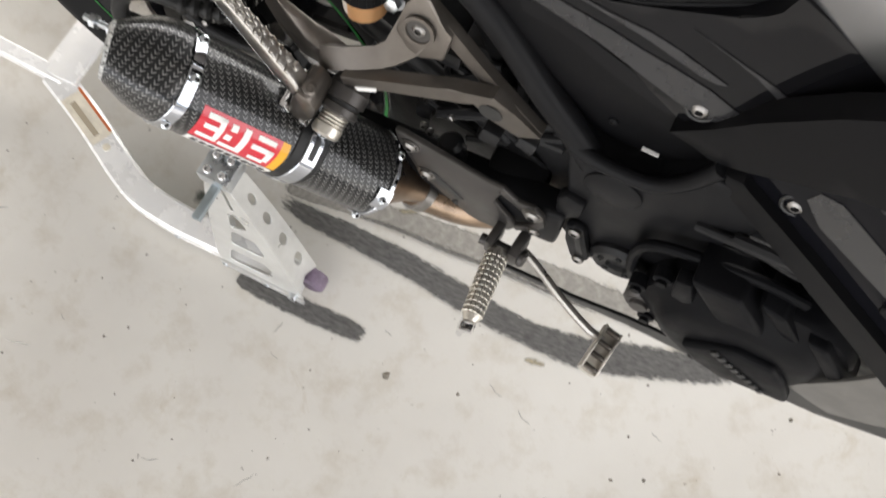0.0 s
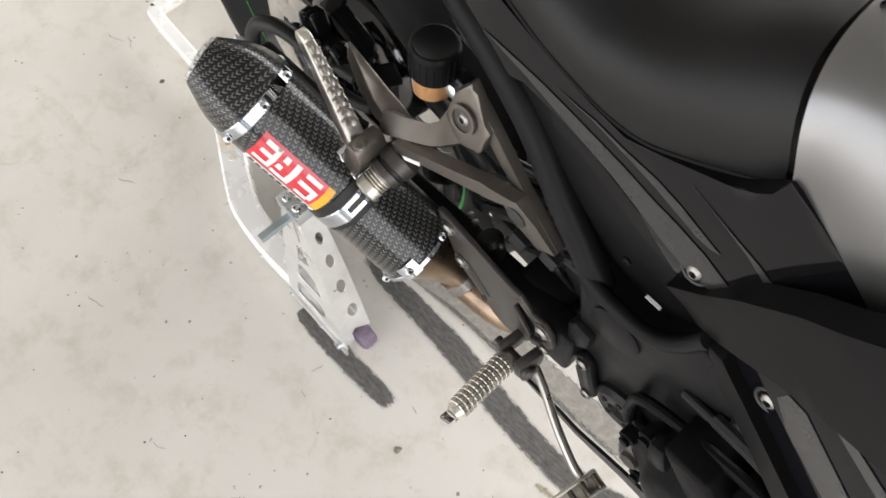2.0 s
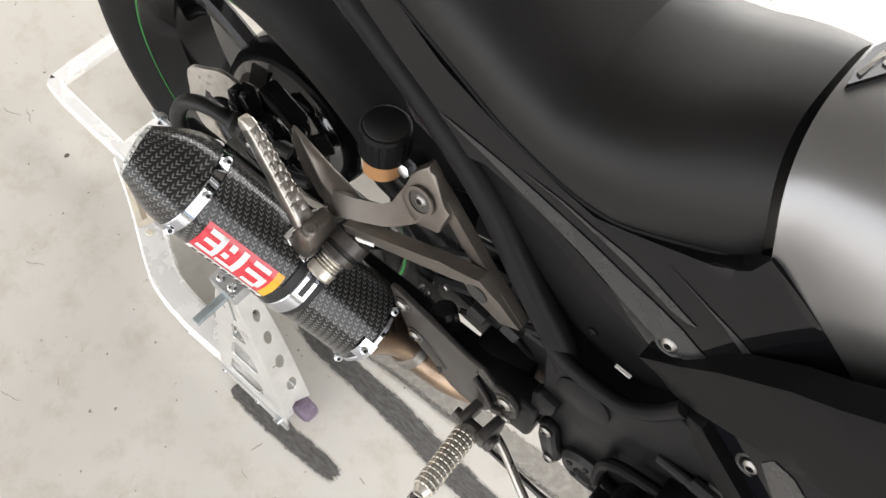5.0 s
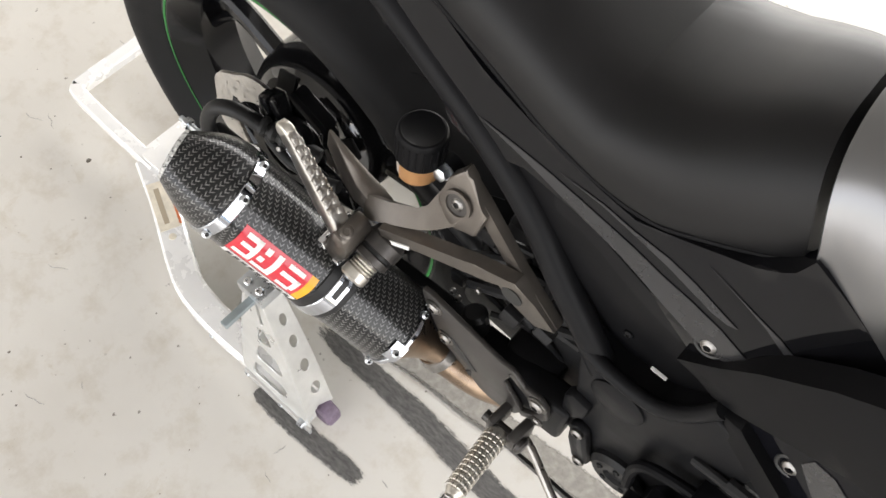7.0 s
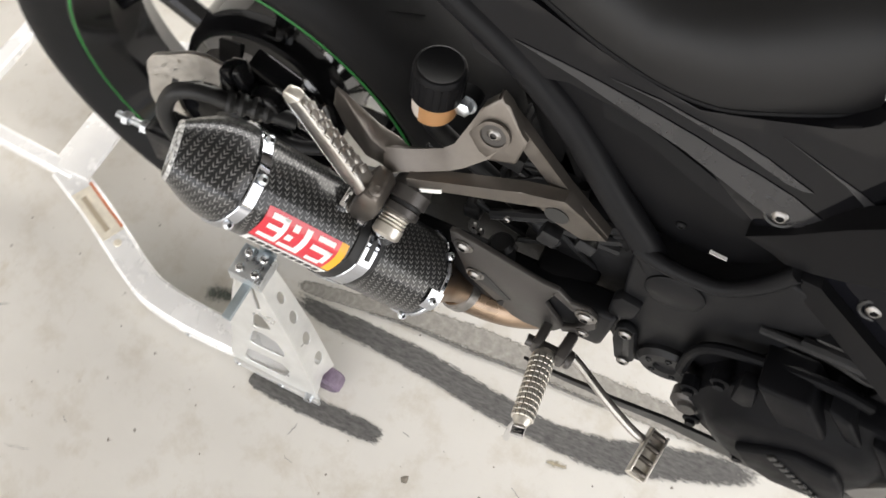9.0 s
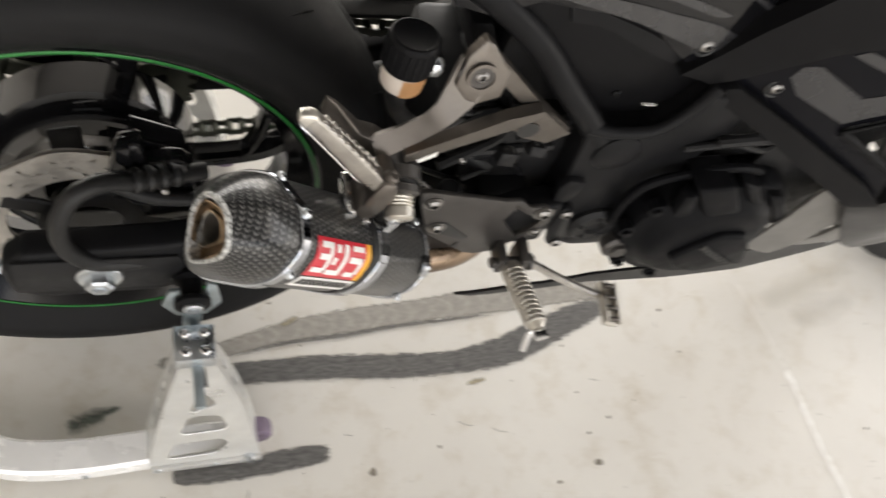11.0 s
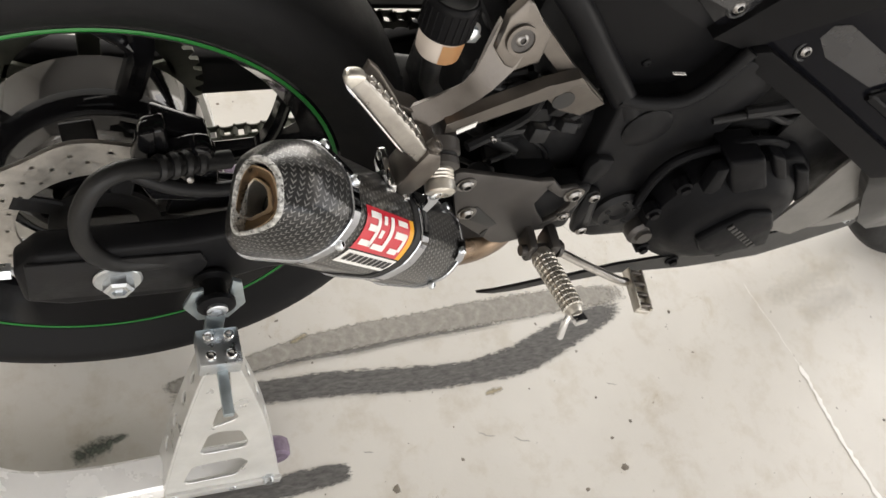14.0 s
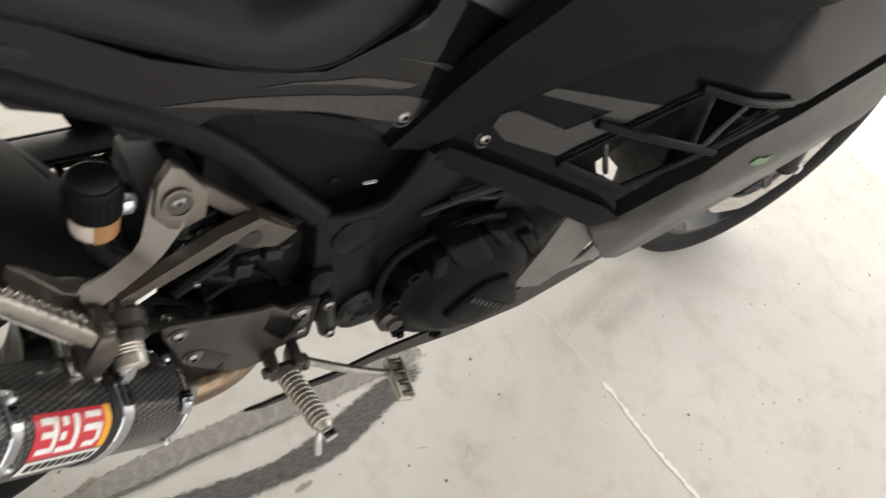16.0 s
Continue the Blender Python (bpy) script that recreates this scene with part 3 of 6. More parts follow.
def wheel(c, R, half, rim_r, rim_half, spokes, disc_r, disc_y, label):
    ty = tyre(c, R, half, rim_r, rim_half - 0.001, label)
    rim_prof = [(-rim_half, rim_r - 0.0048), (-rim_half, rim_r + 0.004), (-rim_half + 0.005, rim_r + 0.005), (-rim_half + 0.008, rim_r - 0.008), (-rim_half * 0.45, rim_r - 0.022), (rim_half * 0.45, rim_r - 0.022), (rim_half - 0.008, rim_r - 0.008), (rim_half - 0.005, rim_r + 0.005), (rim_half, rim_r + 0.004), (rim_half, rim_r - 0.0048), (rim_half * 0.45, rim_r - 0.029), (-rim_half * 0.45, rim_r - 0.029), (-rim_half, rim_r - 0.0048)]
    rim = part("rim", lathe(rim_prof, c, (0, 1, 0), 96, False), RIM, bike, "gloss black cast rim")
    for s in (-1, 1):
        if rim_half < 0.05:
            continue
        part("rim_tape", lathe([(s * (rim_half + 0.0006), rim_r - 0.0028), (s * (rim_half + 0.0012), rim_r - 0.0008), (s * (rim_half + 0.0006), rim_r + 0.0010)], c, (0, 1, 0), 96, False), GREEN, rim, "thin green rim stripe")
    hub = part("hub", lathe([(-0.075, 0.02), (-0.075, 0.034), (-0.05, 0.04), (-0.02, 0.046), (0.02, 0.046), (0.05, 0.04), (0.075, 0.034), (0.075, 0.02)], c, (0, 1, 0), 40), RIM, bike)
    part("hub_drum", lathe([(-0.054, 0.034), (-0.051, 0.056), (-0.047, 0.070), (-0.041, 0.083), (-0.031, 0.094), (-0.016, 0.101), (0.010, 0.105), (0.040, 0.105), (0.044, 0.100), (0.044, 0.05)], c, (0, 1, 0), 56), DRUM, rim, "gloss black hub drum")
    for k in range(spokes):
        a = 2 * math.pi * k / spokes + 1.78
        pocket = local(c + V(0.087 * math.cos(a), -0.0385, 0.087 * math.sin(a)), (math.sin(a), 0, -math.cos(a)), (0.55 * math.cos(a), -0.83, 0.55 * math.sin(a)))
        # Dark block stands in for the shade inside a square pocket.
        part("hub_pocket", placed(box((0, 0, -0.001), (0.030, 0.026, 0.006), r=0.005), pocket), PLASTIC, rim, "dark square block in place of a shaded pocket")
    for k in range(spokes):
        a0 = 2 * math.pi * k / spokes + 0.05
        for pts, w in (([(0.05, a0 - 0.06), (0.10, a0 - 0.01), (0.15, a0 + 0.02), (rim_r - 0.045, a0 + 0.07), (rim_r - 0.022, a0 + 0.14)], 0.022),
                       ([(0.12, a0 + 0.01), (0.155, a0 + 0.06), (0.175, a0 + 0.24), (rim_r - 0.035, a0 + 0.40), (rim_r - 0.022, a0 + 0.49)], 0.013)):
            path = [c + V(r * math.cos(a), 0.002, r * math.sin(a)) for r, a in pts]
            part("spoke", sweep(spline(path, 5), rect(w, 0.024, 0.005), up=(0, 1, 0)), RIM, rim)
    # drilled disc: two rings joined by short webs, so that the holes stay open
    bm = bmesh.new()
    n, t = 160, 0.0022
    radii = [disc_r - d for d in (0.040, 0.035, 0.0315, 0.0245, 0.021, 0.014, 0.0105, 0.0)]
    for side in (-t, t):
        grid = []
        for r in radii:
            ring = [(r + (0.003 * math.sin(k * 2 * math.pi / n * 8) if r == disc_r else 0), k * 2 * math.pi / n) for k in range(n)]
            grid.append([bm.verts.new(c + V(q * math.cos(a), disc_y + side, q * math.sin(a))) for q, a in ring])
        for i in range(7):
            for k in range(n):
                if (i, k % 8) in ((1, 0), (3, 3), (5, 6)):
                    continue
                bm.faces.new((grid[i][k], grid[i][(k + 1) % n], grid[i + 1][(k + 1) % n], grid[i + 1][k]))
    disc = part("brake_disc", bm, DISC, bike, "drilled wavy steel brake disc")
    bms = [lathe([(disc_y - 0.003, 0.03), (disc_y - 0.003, 0.05), (disc_y + 0.003, 0.05), (disc_y + 0.003, 0.03), (disc_y - 0.003, 0.03)], c, (0, 1, 0), 40, False)]
    for k in range(5):
        a = 2 * math.pi * k / 5
        path = [c + V(r * math.cos(a + 0.15 * (r - 0.04) / 0.05), disc_y, r * math.sin(a + 0.15 * (r - 0.04) / 0.05)) for r in (0.045, 0.06, disc_r - 0.03)]
        bms.append(sweep(path, rect(0.02, 0.006, 0.002), up=(0, 1, 0)))
    part("disc_carrier", joined(*bms), DARK, disc)
    return ty, rim


rear_tyre, rear_rim = wheel(AXLE, 0.3095, 0.0765, 0.2265, 0.057, 5, 0.117, -0.074, "black rear tyre held clear of the floor")
front_tyre, front_rim = wheel(FRONT, 0.293, 0.050, 0.2265, 0.040, 5, 0.145, -0.06, "black front tyre")


def tread(c, R, half, parent):
    """Short slanted tread grooves."""
    for s in (-1, 1):
        for k in range(14):
            a = 2 * math.pi * k / 14 + (0.2 if s > 0 else 0)
            path = []
            for j in range(6):
                u = j / 5
                w = (0.2 + 0.5 * u) * half
                r = R - 0.0105 * (w / half) ** 2 / 0.42 * (0.9 + 0.25 * (w / half) ** 2) + 0.0003
                b = a + 0.16 * u
                path.append(c + V(r * math.cos(b), s * w, r * math.sin(b)))
            part("tread_groove", sweep(path, [(0.0016, 0), (0, 0.0005), (-0.0016, 0), (0, -0.0005)], up=(0, s, 0)), DARK, parent)


tread(AXLE, 0.3095, 0.0765, rear_tyre)
# the raised wheel leans a little
for ob in bike.children_recursive:
    if ob.type == 'MESH' and abs((ob.data.vertices[0].co - AXLE).x) < 0.4:
        ob.data.transform(Matrix.Translation(AXLE) @ Matrix.Rotation(radians(-1.3), 4, 'X') @ Matrix.Translation(-AXLE))

# swingarm with its axle plate
sw = part("swingarm", joined(
    prism([(-0.075, 0.31), (-0.08, 0.36), (-0.06, 0.385), (0.06, 0.392), (0.14, 0.41), (0.46, 0.445), (0.46, 0.37), (0.14, 0.335), (0.06, 0.302), (-0.04, 0.298)], -0.138, -0.108, 0.006, 3),
    prism([(-0.075, 0.31), (-0.08, 0.36), (-0.06, 0.378), (0.06, 0.368), (0.20, 0.365), (0.46, 0.445), (0.46, 0.37), (0.20, 0.318), (0.06, 0.306)], 0.108, 0.138, 0.006, 3),
    box((0.40, 0, 0.41), (0.06, 0.24, 0.06), r=0.008)), FRAME, bike, "black steel swingarm")
part("axle_plate", prism([(-0.07, 0.318), (-0.07, 0.376), (0.075, 0.378), (0.082, 0.36), (0.07, 0.318)], -0.1415, -0.138, 0.001), DARK, sw)
part("axle_nut", joined(lathe([(0, 0.021), (0.002, 0.0215), (0.004, 0.02)], (0.004, -0.1415, 0.347), (0, -1, 0), 28),
                        lathe([(0.004, 0.0135), (0.013, 0.0135), (0.0155, 0.011), (0.0155, 0.007), (0.012, 0.006)], (0.004, -0.1415, 0.347), (0, -1, 0), 6)), STEEL, sw, "large plated axle nut with washer")
part("chain_adjuster", joined(tube([(-0.125, -0.125, 0.345), (-0.07, -0.125, 0.346)], 0.004, 10), lathe([(0, 0.008), (0.009, 0.008)], (-0.082, -0.125, 0.3455), (-1, 0, 0), 6), lathe([(0, 0.008), (0.007, 0.008)], (-0.108, -0.125, 0.3455), (-1, 0, 0), 6)), STEEL, sw, "bright chain adjuster bolt")
part("spool", lathe([(0, 0.012), (0.004, 0.018), (0.007, 0.018), (0.010, 0.012), (0.026, 0.011), (0.030, 0.018), (0.035, 0.018), (0.037, 0.015)], (0.088, -0.138, 0.333), (0, -1, 0), 28), PLASTIC, sw, "black swingarm spool")
part("spool_bolt", lathe([(0, 0.010), (0.003, 0.010), (0.004, 0.0085), (0.004, 0.005), (0.001, 0.0045)], (0.088, -0.175, 0.333), (0, -1, 0), 20), STEEL, sw)

# rear caliper and hose
cal = part("rear_caliper", joined(
    prism([(0.020, 0.44), (0.026, 0.497), (0.044, 0.503), (0.05, 0.47), (0.07, 0.476), (0.088, 0.466), (0.094, 0.425), (0.075, 0.40), (0.035, 0.405)], -0.100, -0.080, 0.004, 3),
    prism([(0.03, 0.43), (0.036, 0.485), (0.085, 0.462), (0.085, 0.43)], -0.079, -0.052, 0.004),
    prism([(0.05, 0.37), (0.06, 0.43), (0.13, 0.415), (0.14, 0.385), (0.09, 0.36)], -0.092, -0.082, 0.003)), RIM, bike, "gloss black rear brake caliper")
part("caliper_cheek", prism([(0.018, 0.462), (0.024, 0.500), (0.036, 0.503), (0.039, 0.466)], -0.104, -0.088, 0.003), RIM, cal, "gloss black caliper cheek")
part("caliper_cheek", prism([(0.062, 0.455), (0.068, 0.482), (0.082, 0.480), (0.090, 0.452), (0.078, 0.437)], -0.104, -0.084, 0.005, 3), RIM, cal, "gloss black caliper cheek")
for x, z in ((0.045, 0.445), (0.076, 0.415)):
    bolt((x, -0.100, z), (0, -1, 0), 0.0065, cal, DARK)
part("bleed_nipple", lathe([(0, 0.006), (0.01, 0.006), (0.012, 0.0035), (0.022, 0.003), (0.023, 0.001)], (0.062, -0.100, 0.45), (0.1, -1, 0.5), 12), BOLT, cal)
part("caliper_pin", tube([(0.02, -0.105, 0.452), (0.055, -0.112, 0.440), (0.10, -0.108, 0.43), (0.13, -0.1, 0.435)], 0.007, 12), DARK, cal)
part("brake_hose", tube([(0.10, -0.095, 0.455), (0.065, -0.105, 0.463), (0.0375, -0.115, 0.4712), (0.0225, -0.12, 0.4789), (0.0057, -0.127, 0.4837), (-0.0117, -0.135, 0.4764), (-0.0239, -0.142, 0.4459), (-0.0214, -0.142, 0.4058), (-0.0044, -0.14, 0.3756), (0.0245, -0.136, 0.3624), (0.07, -0.13, 0.362), (0.12, -0.12, 0.37)], 0.0085, 14), HOSE, bike, "thick black rear brake hose")
part("hose_sleeve", joined(*[lathe([(0, 0.0105), (0.004, 0.012), (0.008, 0.0105)], V(0.036, -0.1155, 0.472) + V(0.011, 0.004, -0.003) * k, (0.9, 0.33, -0.25), 16) for k in range(4)]), HOSE, bike)

# sprocket and chain on the far side
def sprocket(c, r, teeth, y):
    """Toothed ring on five arms."""
    bm = bmesh.new()
    n = teeth * 4
    rings = []
    for yy in (y - 0.003, y + 0.003):
        outer, inner = [], []
        for k in range(n):
            a = 2 * math.pi * k / n
            rr = r + (0.005 if k % 4 in (1, 2) else -0.003)
            outer.append(bm.verts.new((c.x + rr * math.cos(a), yy, c.z + rr * math.sin(a))))
            inner.append(bm.verts.new((c.x + (r - 0.026) * math.cos(a), yy, c.z + (r - 0.026) * math.sin(a))))
        rings.append((outer, inner))
    (o0, i0), (o1, i1) = rings
    for k in range(n):
        m = (k + 1) % n
        bm.faces.new((o0[k], o0[m], i0[m], i0[k]))
        bm.faces.new((o1[k], i1[k], i1[m], o1[m]))
        bm.faces.new((o0[k], o1[k], o1[m], o0[m]))
        bm.faces.new((i0[k], i0[m], i1[m], i1[k]))
    arms = []
    for k in range(5):
        a = 2 * math.pi * k / 5 + 0.35
        arms.append(sweep([c + V(q * math.cos(a), y, q * math.sin(a)) for q in (0.03, 0.06, r - 0.022)], rect(0.022, 0.006, 0.001), up=(0, 1, 0)))
    return joined(bm, *arms)


sp = part("rear_sprocket", sprocket(AXLE, 0.107, 42, 0.102), GEAR, bike, "worn olive-grey rear sprocket")


def chain_run(y, low):
    bms = []
    a, b = V(0.01, y, 0.231 if low else 0.44), V(0.47, y, 0.300 if low else 0.437)
    n = int((b - a).length / 0.0159)
    d = (b - a) / n
    ang = math.degrees(math.atan2(d.z, d.x))
    for k in range(n):
        m = a + d * (k + 0.5)
        w = 0.0085 if k % 2 else 0.006
        for side_ in (-1, 1):
            plate = [(-0.0095, 0.0), (-0.0075, 0.0062), (-0.003, 0.0042), (0.003, 0.0042), (0.0075, 0.0062), (0.0095, 0.0), (0.0075, -0.0062), (0.003, -0.0042), (-0.003, -0.0042), (-0.0075, -0.0062)]
            bms.append(placed(prism(plate, side_ * w - 0.0009, side_ * w + 0.0009, 0), pose(*m, 0, -ang, 0)))
        bms.append(lathe([(-0.006, 0.0048), (0.006, 0.0048)], a + d * k, (0, 1, 0), 10))
    return joined(*bms)


for low in (True, False):
    part("chain_run", chain_run(0.102, low), GEAR, bike, "oily roller chain")
part("chain_guard", joined(prism([(0.03, 0.452), (0.05, 0.462), (0.38, 0.474), (0.40, 0.462), (0.40, 0.44), (0.38, 0.436), (0.05, 0.446)], 0.124, 0.130, 0.002), prism([(0.03, 0.455), (0.05, 0.463), (0.38, 0.475), (0.38, 0.468), (0.05, 0.456)], 0.088, 0.124, 0.002)), BELLY, bike, "dull dark grey chain guard")
part("far_footrest_plate", prism([(0.275, 0.510), (0.372, 0.488), (0.375, 0.462), (0.293, 0.470)], 0.128, 0.136, 0.002), DARK, bike)


# ---------------------------------------------------------------- exhaust
EA = V(0.685, 0.235, -0.69).normalized()
EU = V(0.636, 0.27, 0.723)
EU = (EU - EA * EU.dot(EA)).normalized()
EV = EU.cross(EA).normalized()
EO = V(0.15, -0.233, 0.584)


def ex(a, u, v):
    return EO + EA * a + EU * u + EV * v


SECTION = [(0.006, 0.050), (0.010, 0.014), (-0.005, -0.0125), (-0.030, -0.017), (-0.056, -0.009), (-0.090, 0.025), (-0.0905, 0.041), (-0.041, 0.081), (-0.012, 0.068)]
MID = (-0.044, 0.032)


def section(a, k=1.0, shift=(0, 0), n=5, grow=0.0):
    cu, cv = MID
    pts = [ex(a, cu + (u - cu) * k + shift[0], cv + (v - cv) * k + shift[1]) for u, v in SECTION]
    if grow:
        mid = ex(a, cu + shift[0], cv + shift[1])
        pts = [p + (p - mid).normalized() * grow for p in pts]
    return rounded(pts, n)


def rounded(pts, n):
    """Flat sides with rounded corners."""
    out = []
    for k, p in enumerate(pts):
        a, b = pts[k - 1], pts[(k + 1) % len(pts)]
        ra, rb = min(0.010, (a - p).length * 0.42), min(0.010, (b - p).length * 0.42)
        p0, p1 = p + (a - p).normalized() * ra, p + (b - p).normalized() * rb
        for j in range(n):
            t = j / (n - 1)
            out.append(p0 * (1 - t) ** 2 + p * 2 * t * (1 - t) + p1 * t * t)
    return out


can = part("exhaust_canister", loft([section(a) for a in (0.006, 0.05, 0.10, 0.15, 0.2, 0.222)], caps=False), CARBON, bike, "carbon fibre exhaust silencer with red sticker")
END = [(-0.0116, 0.0332), (-0.0098, 0.0165), (-0.026, -0.001), (-0.0385, -0.001), (-0.053, 0.007), (-0.0695, 0.0195), (-0.066, 0.029), (-0.040, 0.046), (-0.021, 0.045)]


def mouth(depth, u):
    """The rear opening's plane, cut slantwise: its upper edge reaches further back."""
    return depth - 0.35 * (u + 0.038)


def cap_ring(t, w, k=1.0, lift=0.0):
    """From the silencer's section (t 0) to the rim of the slanted rear opening (t 1)."""
    cu, cv = -0.040, 0.024
    pts = []
    for (u0, v0), (u1, v1) in zip(SECTION, END):
        u, v = u0 + (u1 - u0) * w, v0 + (v1 - v0) * w
        pts.append(ex(mouth(-0.050, u1) * t + lift, cu + (u - cu) * k, cv + (v - cv) * k))
    return rounded(pts, 5)


part("end_cap", loft([cap_ring(0.0, 0.0), cap_ring(0.15, 0.02), cap_ring(0.35, 0.13), cap_ring(0.55, 0.32), cap_ring(0.75, 0.60), cap_ring(0.90, 0.84), cap_ring(0.97, 0.96)], caps=False), CARBON, can, "tapered carbon fibre end cap")
part("cap_rim", loft([cap_ring(0.965, 0.955, 1.005), cap_ring(0.99, 0.985, 1.005), cap_ring(1.0, 1.0, 0.985, -0.0008), cap_ring(1.0, 1.0, 0.93, -0.0012), cap_ring(1.0, 1.0, 0.88, 0.0004), cap_ring(1.0, 1.0, 0.86, 0.014)], caps=False), CARBON_EDGE, can, "raw cut carbon rim, rough and shiny")
LIP = [(-0.0237, 0.0386), (-0.0173, 0.0242), (-0.0215, 0.0125), (-0.0300, 0.0046), (-0.0443, 0.0068), (-0.0648, 0.0185), (-0.0672, 0.0258), (-0.0536, 0.0341), (-0.0376, 0.0416), (-0.0288, 0.0415)]
HOLE = [(-0.0331, 0.0384), (-0.0303, 0.0283), (-0.0352, 0.0202), (-0.0403, 0.0179), (-0.0491, 0.0219), (-0.0573, 0.0268), (-0.0584, 0.0337), (-0.0497, 0.0399), (-0.0433, 0.0411), (-0.0374, 0.0406)]


def outlet_ring(depth, w, k=1.0):
    """Between the outer lip (0) and the tail pipe's mouth (1), at a depth along the slanted opening."""
    cu, cv = -0.043, 0.026
    pts = [(u0 + (u1 - u0) * w, v0 + (v1 - v0) * w) for (u0, v0), (u1, v1) in zip(LIP, HOLE)]
    return spline([ex(mouth(depth, u), cu + (u - cu) * k, cv + (v - cv) * k) for u, v in pts], 6, True)


part("outlet_lip", loft([outlet_ring(-0.042, 0, 1.06), outlet_ring(-0.0475, 0, 1.03), outlet_ring(-0.0475, 0, 0.985), outlet_ring(-0.0435, 0, 0.95), outlet_ring(-0.0385, 0.35), outlet_ring(-0.0350, 0.75), outlet_ring(-0.0335, 1, 1.12)], caps=False), GILT, can, "bronze-tinted outlet ring")
part("outlet_tube", loft([outlet_ring(-0.030, 1, 1.12), outlet_ring(-0.0375, 1, 1.09), outlet_ring(-0.0385, 1, 1.02), outlet_ring(-0.0375, 1, 0.95), outlet_ring(-0.004, 1, 0.92)], caps=False), PEG, can, "bright rimmed tail pipe mouth")
# Black disc for the darkness deep inside the tail pipe.
part("outlet_dark_disc", loft([outlet_ring(-0.014, 1, 1.1), outlet_ring(-0.012, 1, 1.0)]), FLAT_BLACK, can)


def round_at(a, d, lift):
    """A place on the silencer: a along it, d metres round from its upper outer edge."""
    ring = section(a, grow=lift)
    k, way = 7, 1 if d >= 0 else -1
    d = abs(d)
    while True:
        here, there = ring[k % len(ring)], ring[(k + way) % len(ring)]
        step = (there - here).length
        if d <= step:
            return here.lerp(there, d / step)
        d -= step
        k += way


def band(name, a0, a1, label, grow=0.0016, mat_=None, parent=None):
    rows_ = [section(a0, grow=-0.0005), section(a0, grow=grow), section(a0 + 0.001, grow=grow + 0.0008), section(a1 - 0.001, grow=grow + 0.0008), section(a1, grow=grow), section(a1, grow=-0.0005)]
    return part(name, loft(rows_, caps=False), mat_ or CLAMP, parent or can, label)


band("rear_clamp", -0.001, 0.0105, "polished chrome band")
band("clamp_liner", 0.109, 0.1405, "black rubber liner", 0.0006, HOSE)
band("mid_clamp", 0.1190, 0.1345, "polished chrome hanger band", 0.0022)
band("front_clamp", 0.2165, 0.222, "polished chrome band")
for a, d in ((0.006, 0.004), (0.006, -0.034), (0.006, 0.055), (0.2145, 0.029), (0.2190, -0.020), (0.2190, 0.075)):
    spot, way = round_at(a, d, 0.0030), round_at(a, d, 0.02)
    bolt(spot, way - spot, 0.0043, can, STEEL, "rivet")
part("inlet_cone", loft([section(0.222, 0.97), section(0.226, 0.93), section(0.25, 0.62, (0.0, 0.004)), section(0.268, 0.46, (0.002, 0.006)), section(0.285, 0.42, (0.004, 0.008))]), TITAN, can, "heat-tinted inlet cone")
P0 = ex(0.28, MID[0] + 0.004, MID[1] + 0.008)
part("link_pipe", tube([P0, P0 + EA * 0.025, (0.365, -0.128, 0.343), (0.41, -0.10, 0.330), (0.46, -0.05, 0.31), (0.50, 0.0, 0.30)], 0.0215, 20, 8), TITAN, bike, "heat-blued link pipe")
part("pipe_clamp", lathe([(0, 0.0225), (0.001, 0.0245), (0.012, 0.0245), (0.013, 0.0225)], P0 + EA * 0.004, EA, 28), BOLT, bike)


def decal(a0, a1, span, material, name, label="", lift=0.0008, parent=None, slant=0.0):
    """A film wrapped on the silencer's outer side."""
    bm = bmesh.new()
    grid = []
    for i in range(5):
        a = a0 + (a1 - a0) * i / 4
        grid.append([bm.verts.new(round_at(a + slant * (span[0] + (span[1] - span[0]) * k / 10), span[0] + (span[1] - span[0]) * k / 10, lift)) for k in range(11)])
    for i in range(4):
        for k in range(10):
            bm.faces.new((grid[i][k], grid[i][k + 1], grid[i + 1][k + 1], grid[i + 1][k]))
    return part(name, bm, material, parent or can, label)


SL = 0.10
logo = decal(0.020, 0.096, (0.018, 0.054), RED, "red_sticker", "red sticker with plain white bars", slant=SL)
decal(0.096, 0.104, (0.018, 0.054), YELLOW, "sticker_edge", "yellow sticker edge", slant=SL)
decal(0.021, 0.106, (0.0555, 0.072), WHITE, "white_sticker", "white sticker strip with dark bars", slant=SL)
for a0, a1, lo, hi in ((0.026, 0.042, 0.0215, 0.0265), (0.038, 0.043, 0.0215, 0.049), (0.026, 0.040, 0.0315, 0.0365), (0.024, 0.043, 0.0445, 0.0495),
                       (0.048, 0.054, 0.0225, 0.029), (0.046, 0.052, 0.0335, 0.040), (0.045, 0.060, 0.0455, 0.0505), (0.060, 0.066, 0.0215, 0.0505),
                       (0.073, 0.091, 0.0215, 0.026), (0.071, 0.092, 0.031, 0.0365), (0.087, 0.0925, 0.031, 0.047), (0.074, 0.089, 0.0455, 0.0505)):
    decal(a0, a1, (lo, hi), WHITE, "sticker_bar", lift=0.0013, parent=logo, slant=SL)
decal(0.2065, 0.2225, (0.018, 0.040), CLAMP, "rivet_plate", "polished plate under the rivet", lift=0.0028)
for k in range(9):
    decal(0.026 + 0.0083 * k, 0.0322 + 0.0083 * k, (0.059, 0.0685), FLAT_BLACK, "dark_bar", lift=0.0013, parent=logo, slant=SL)

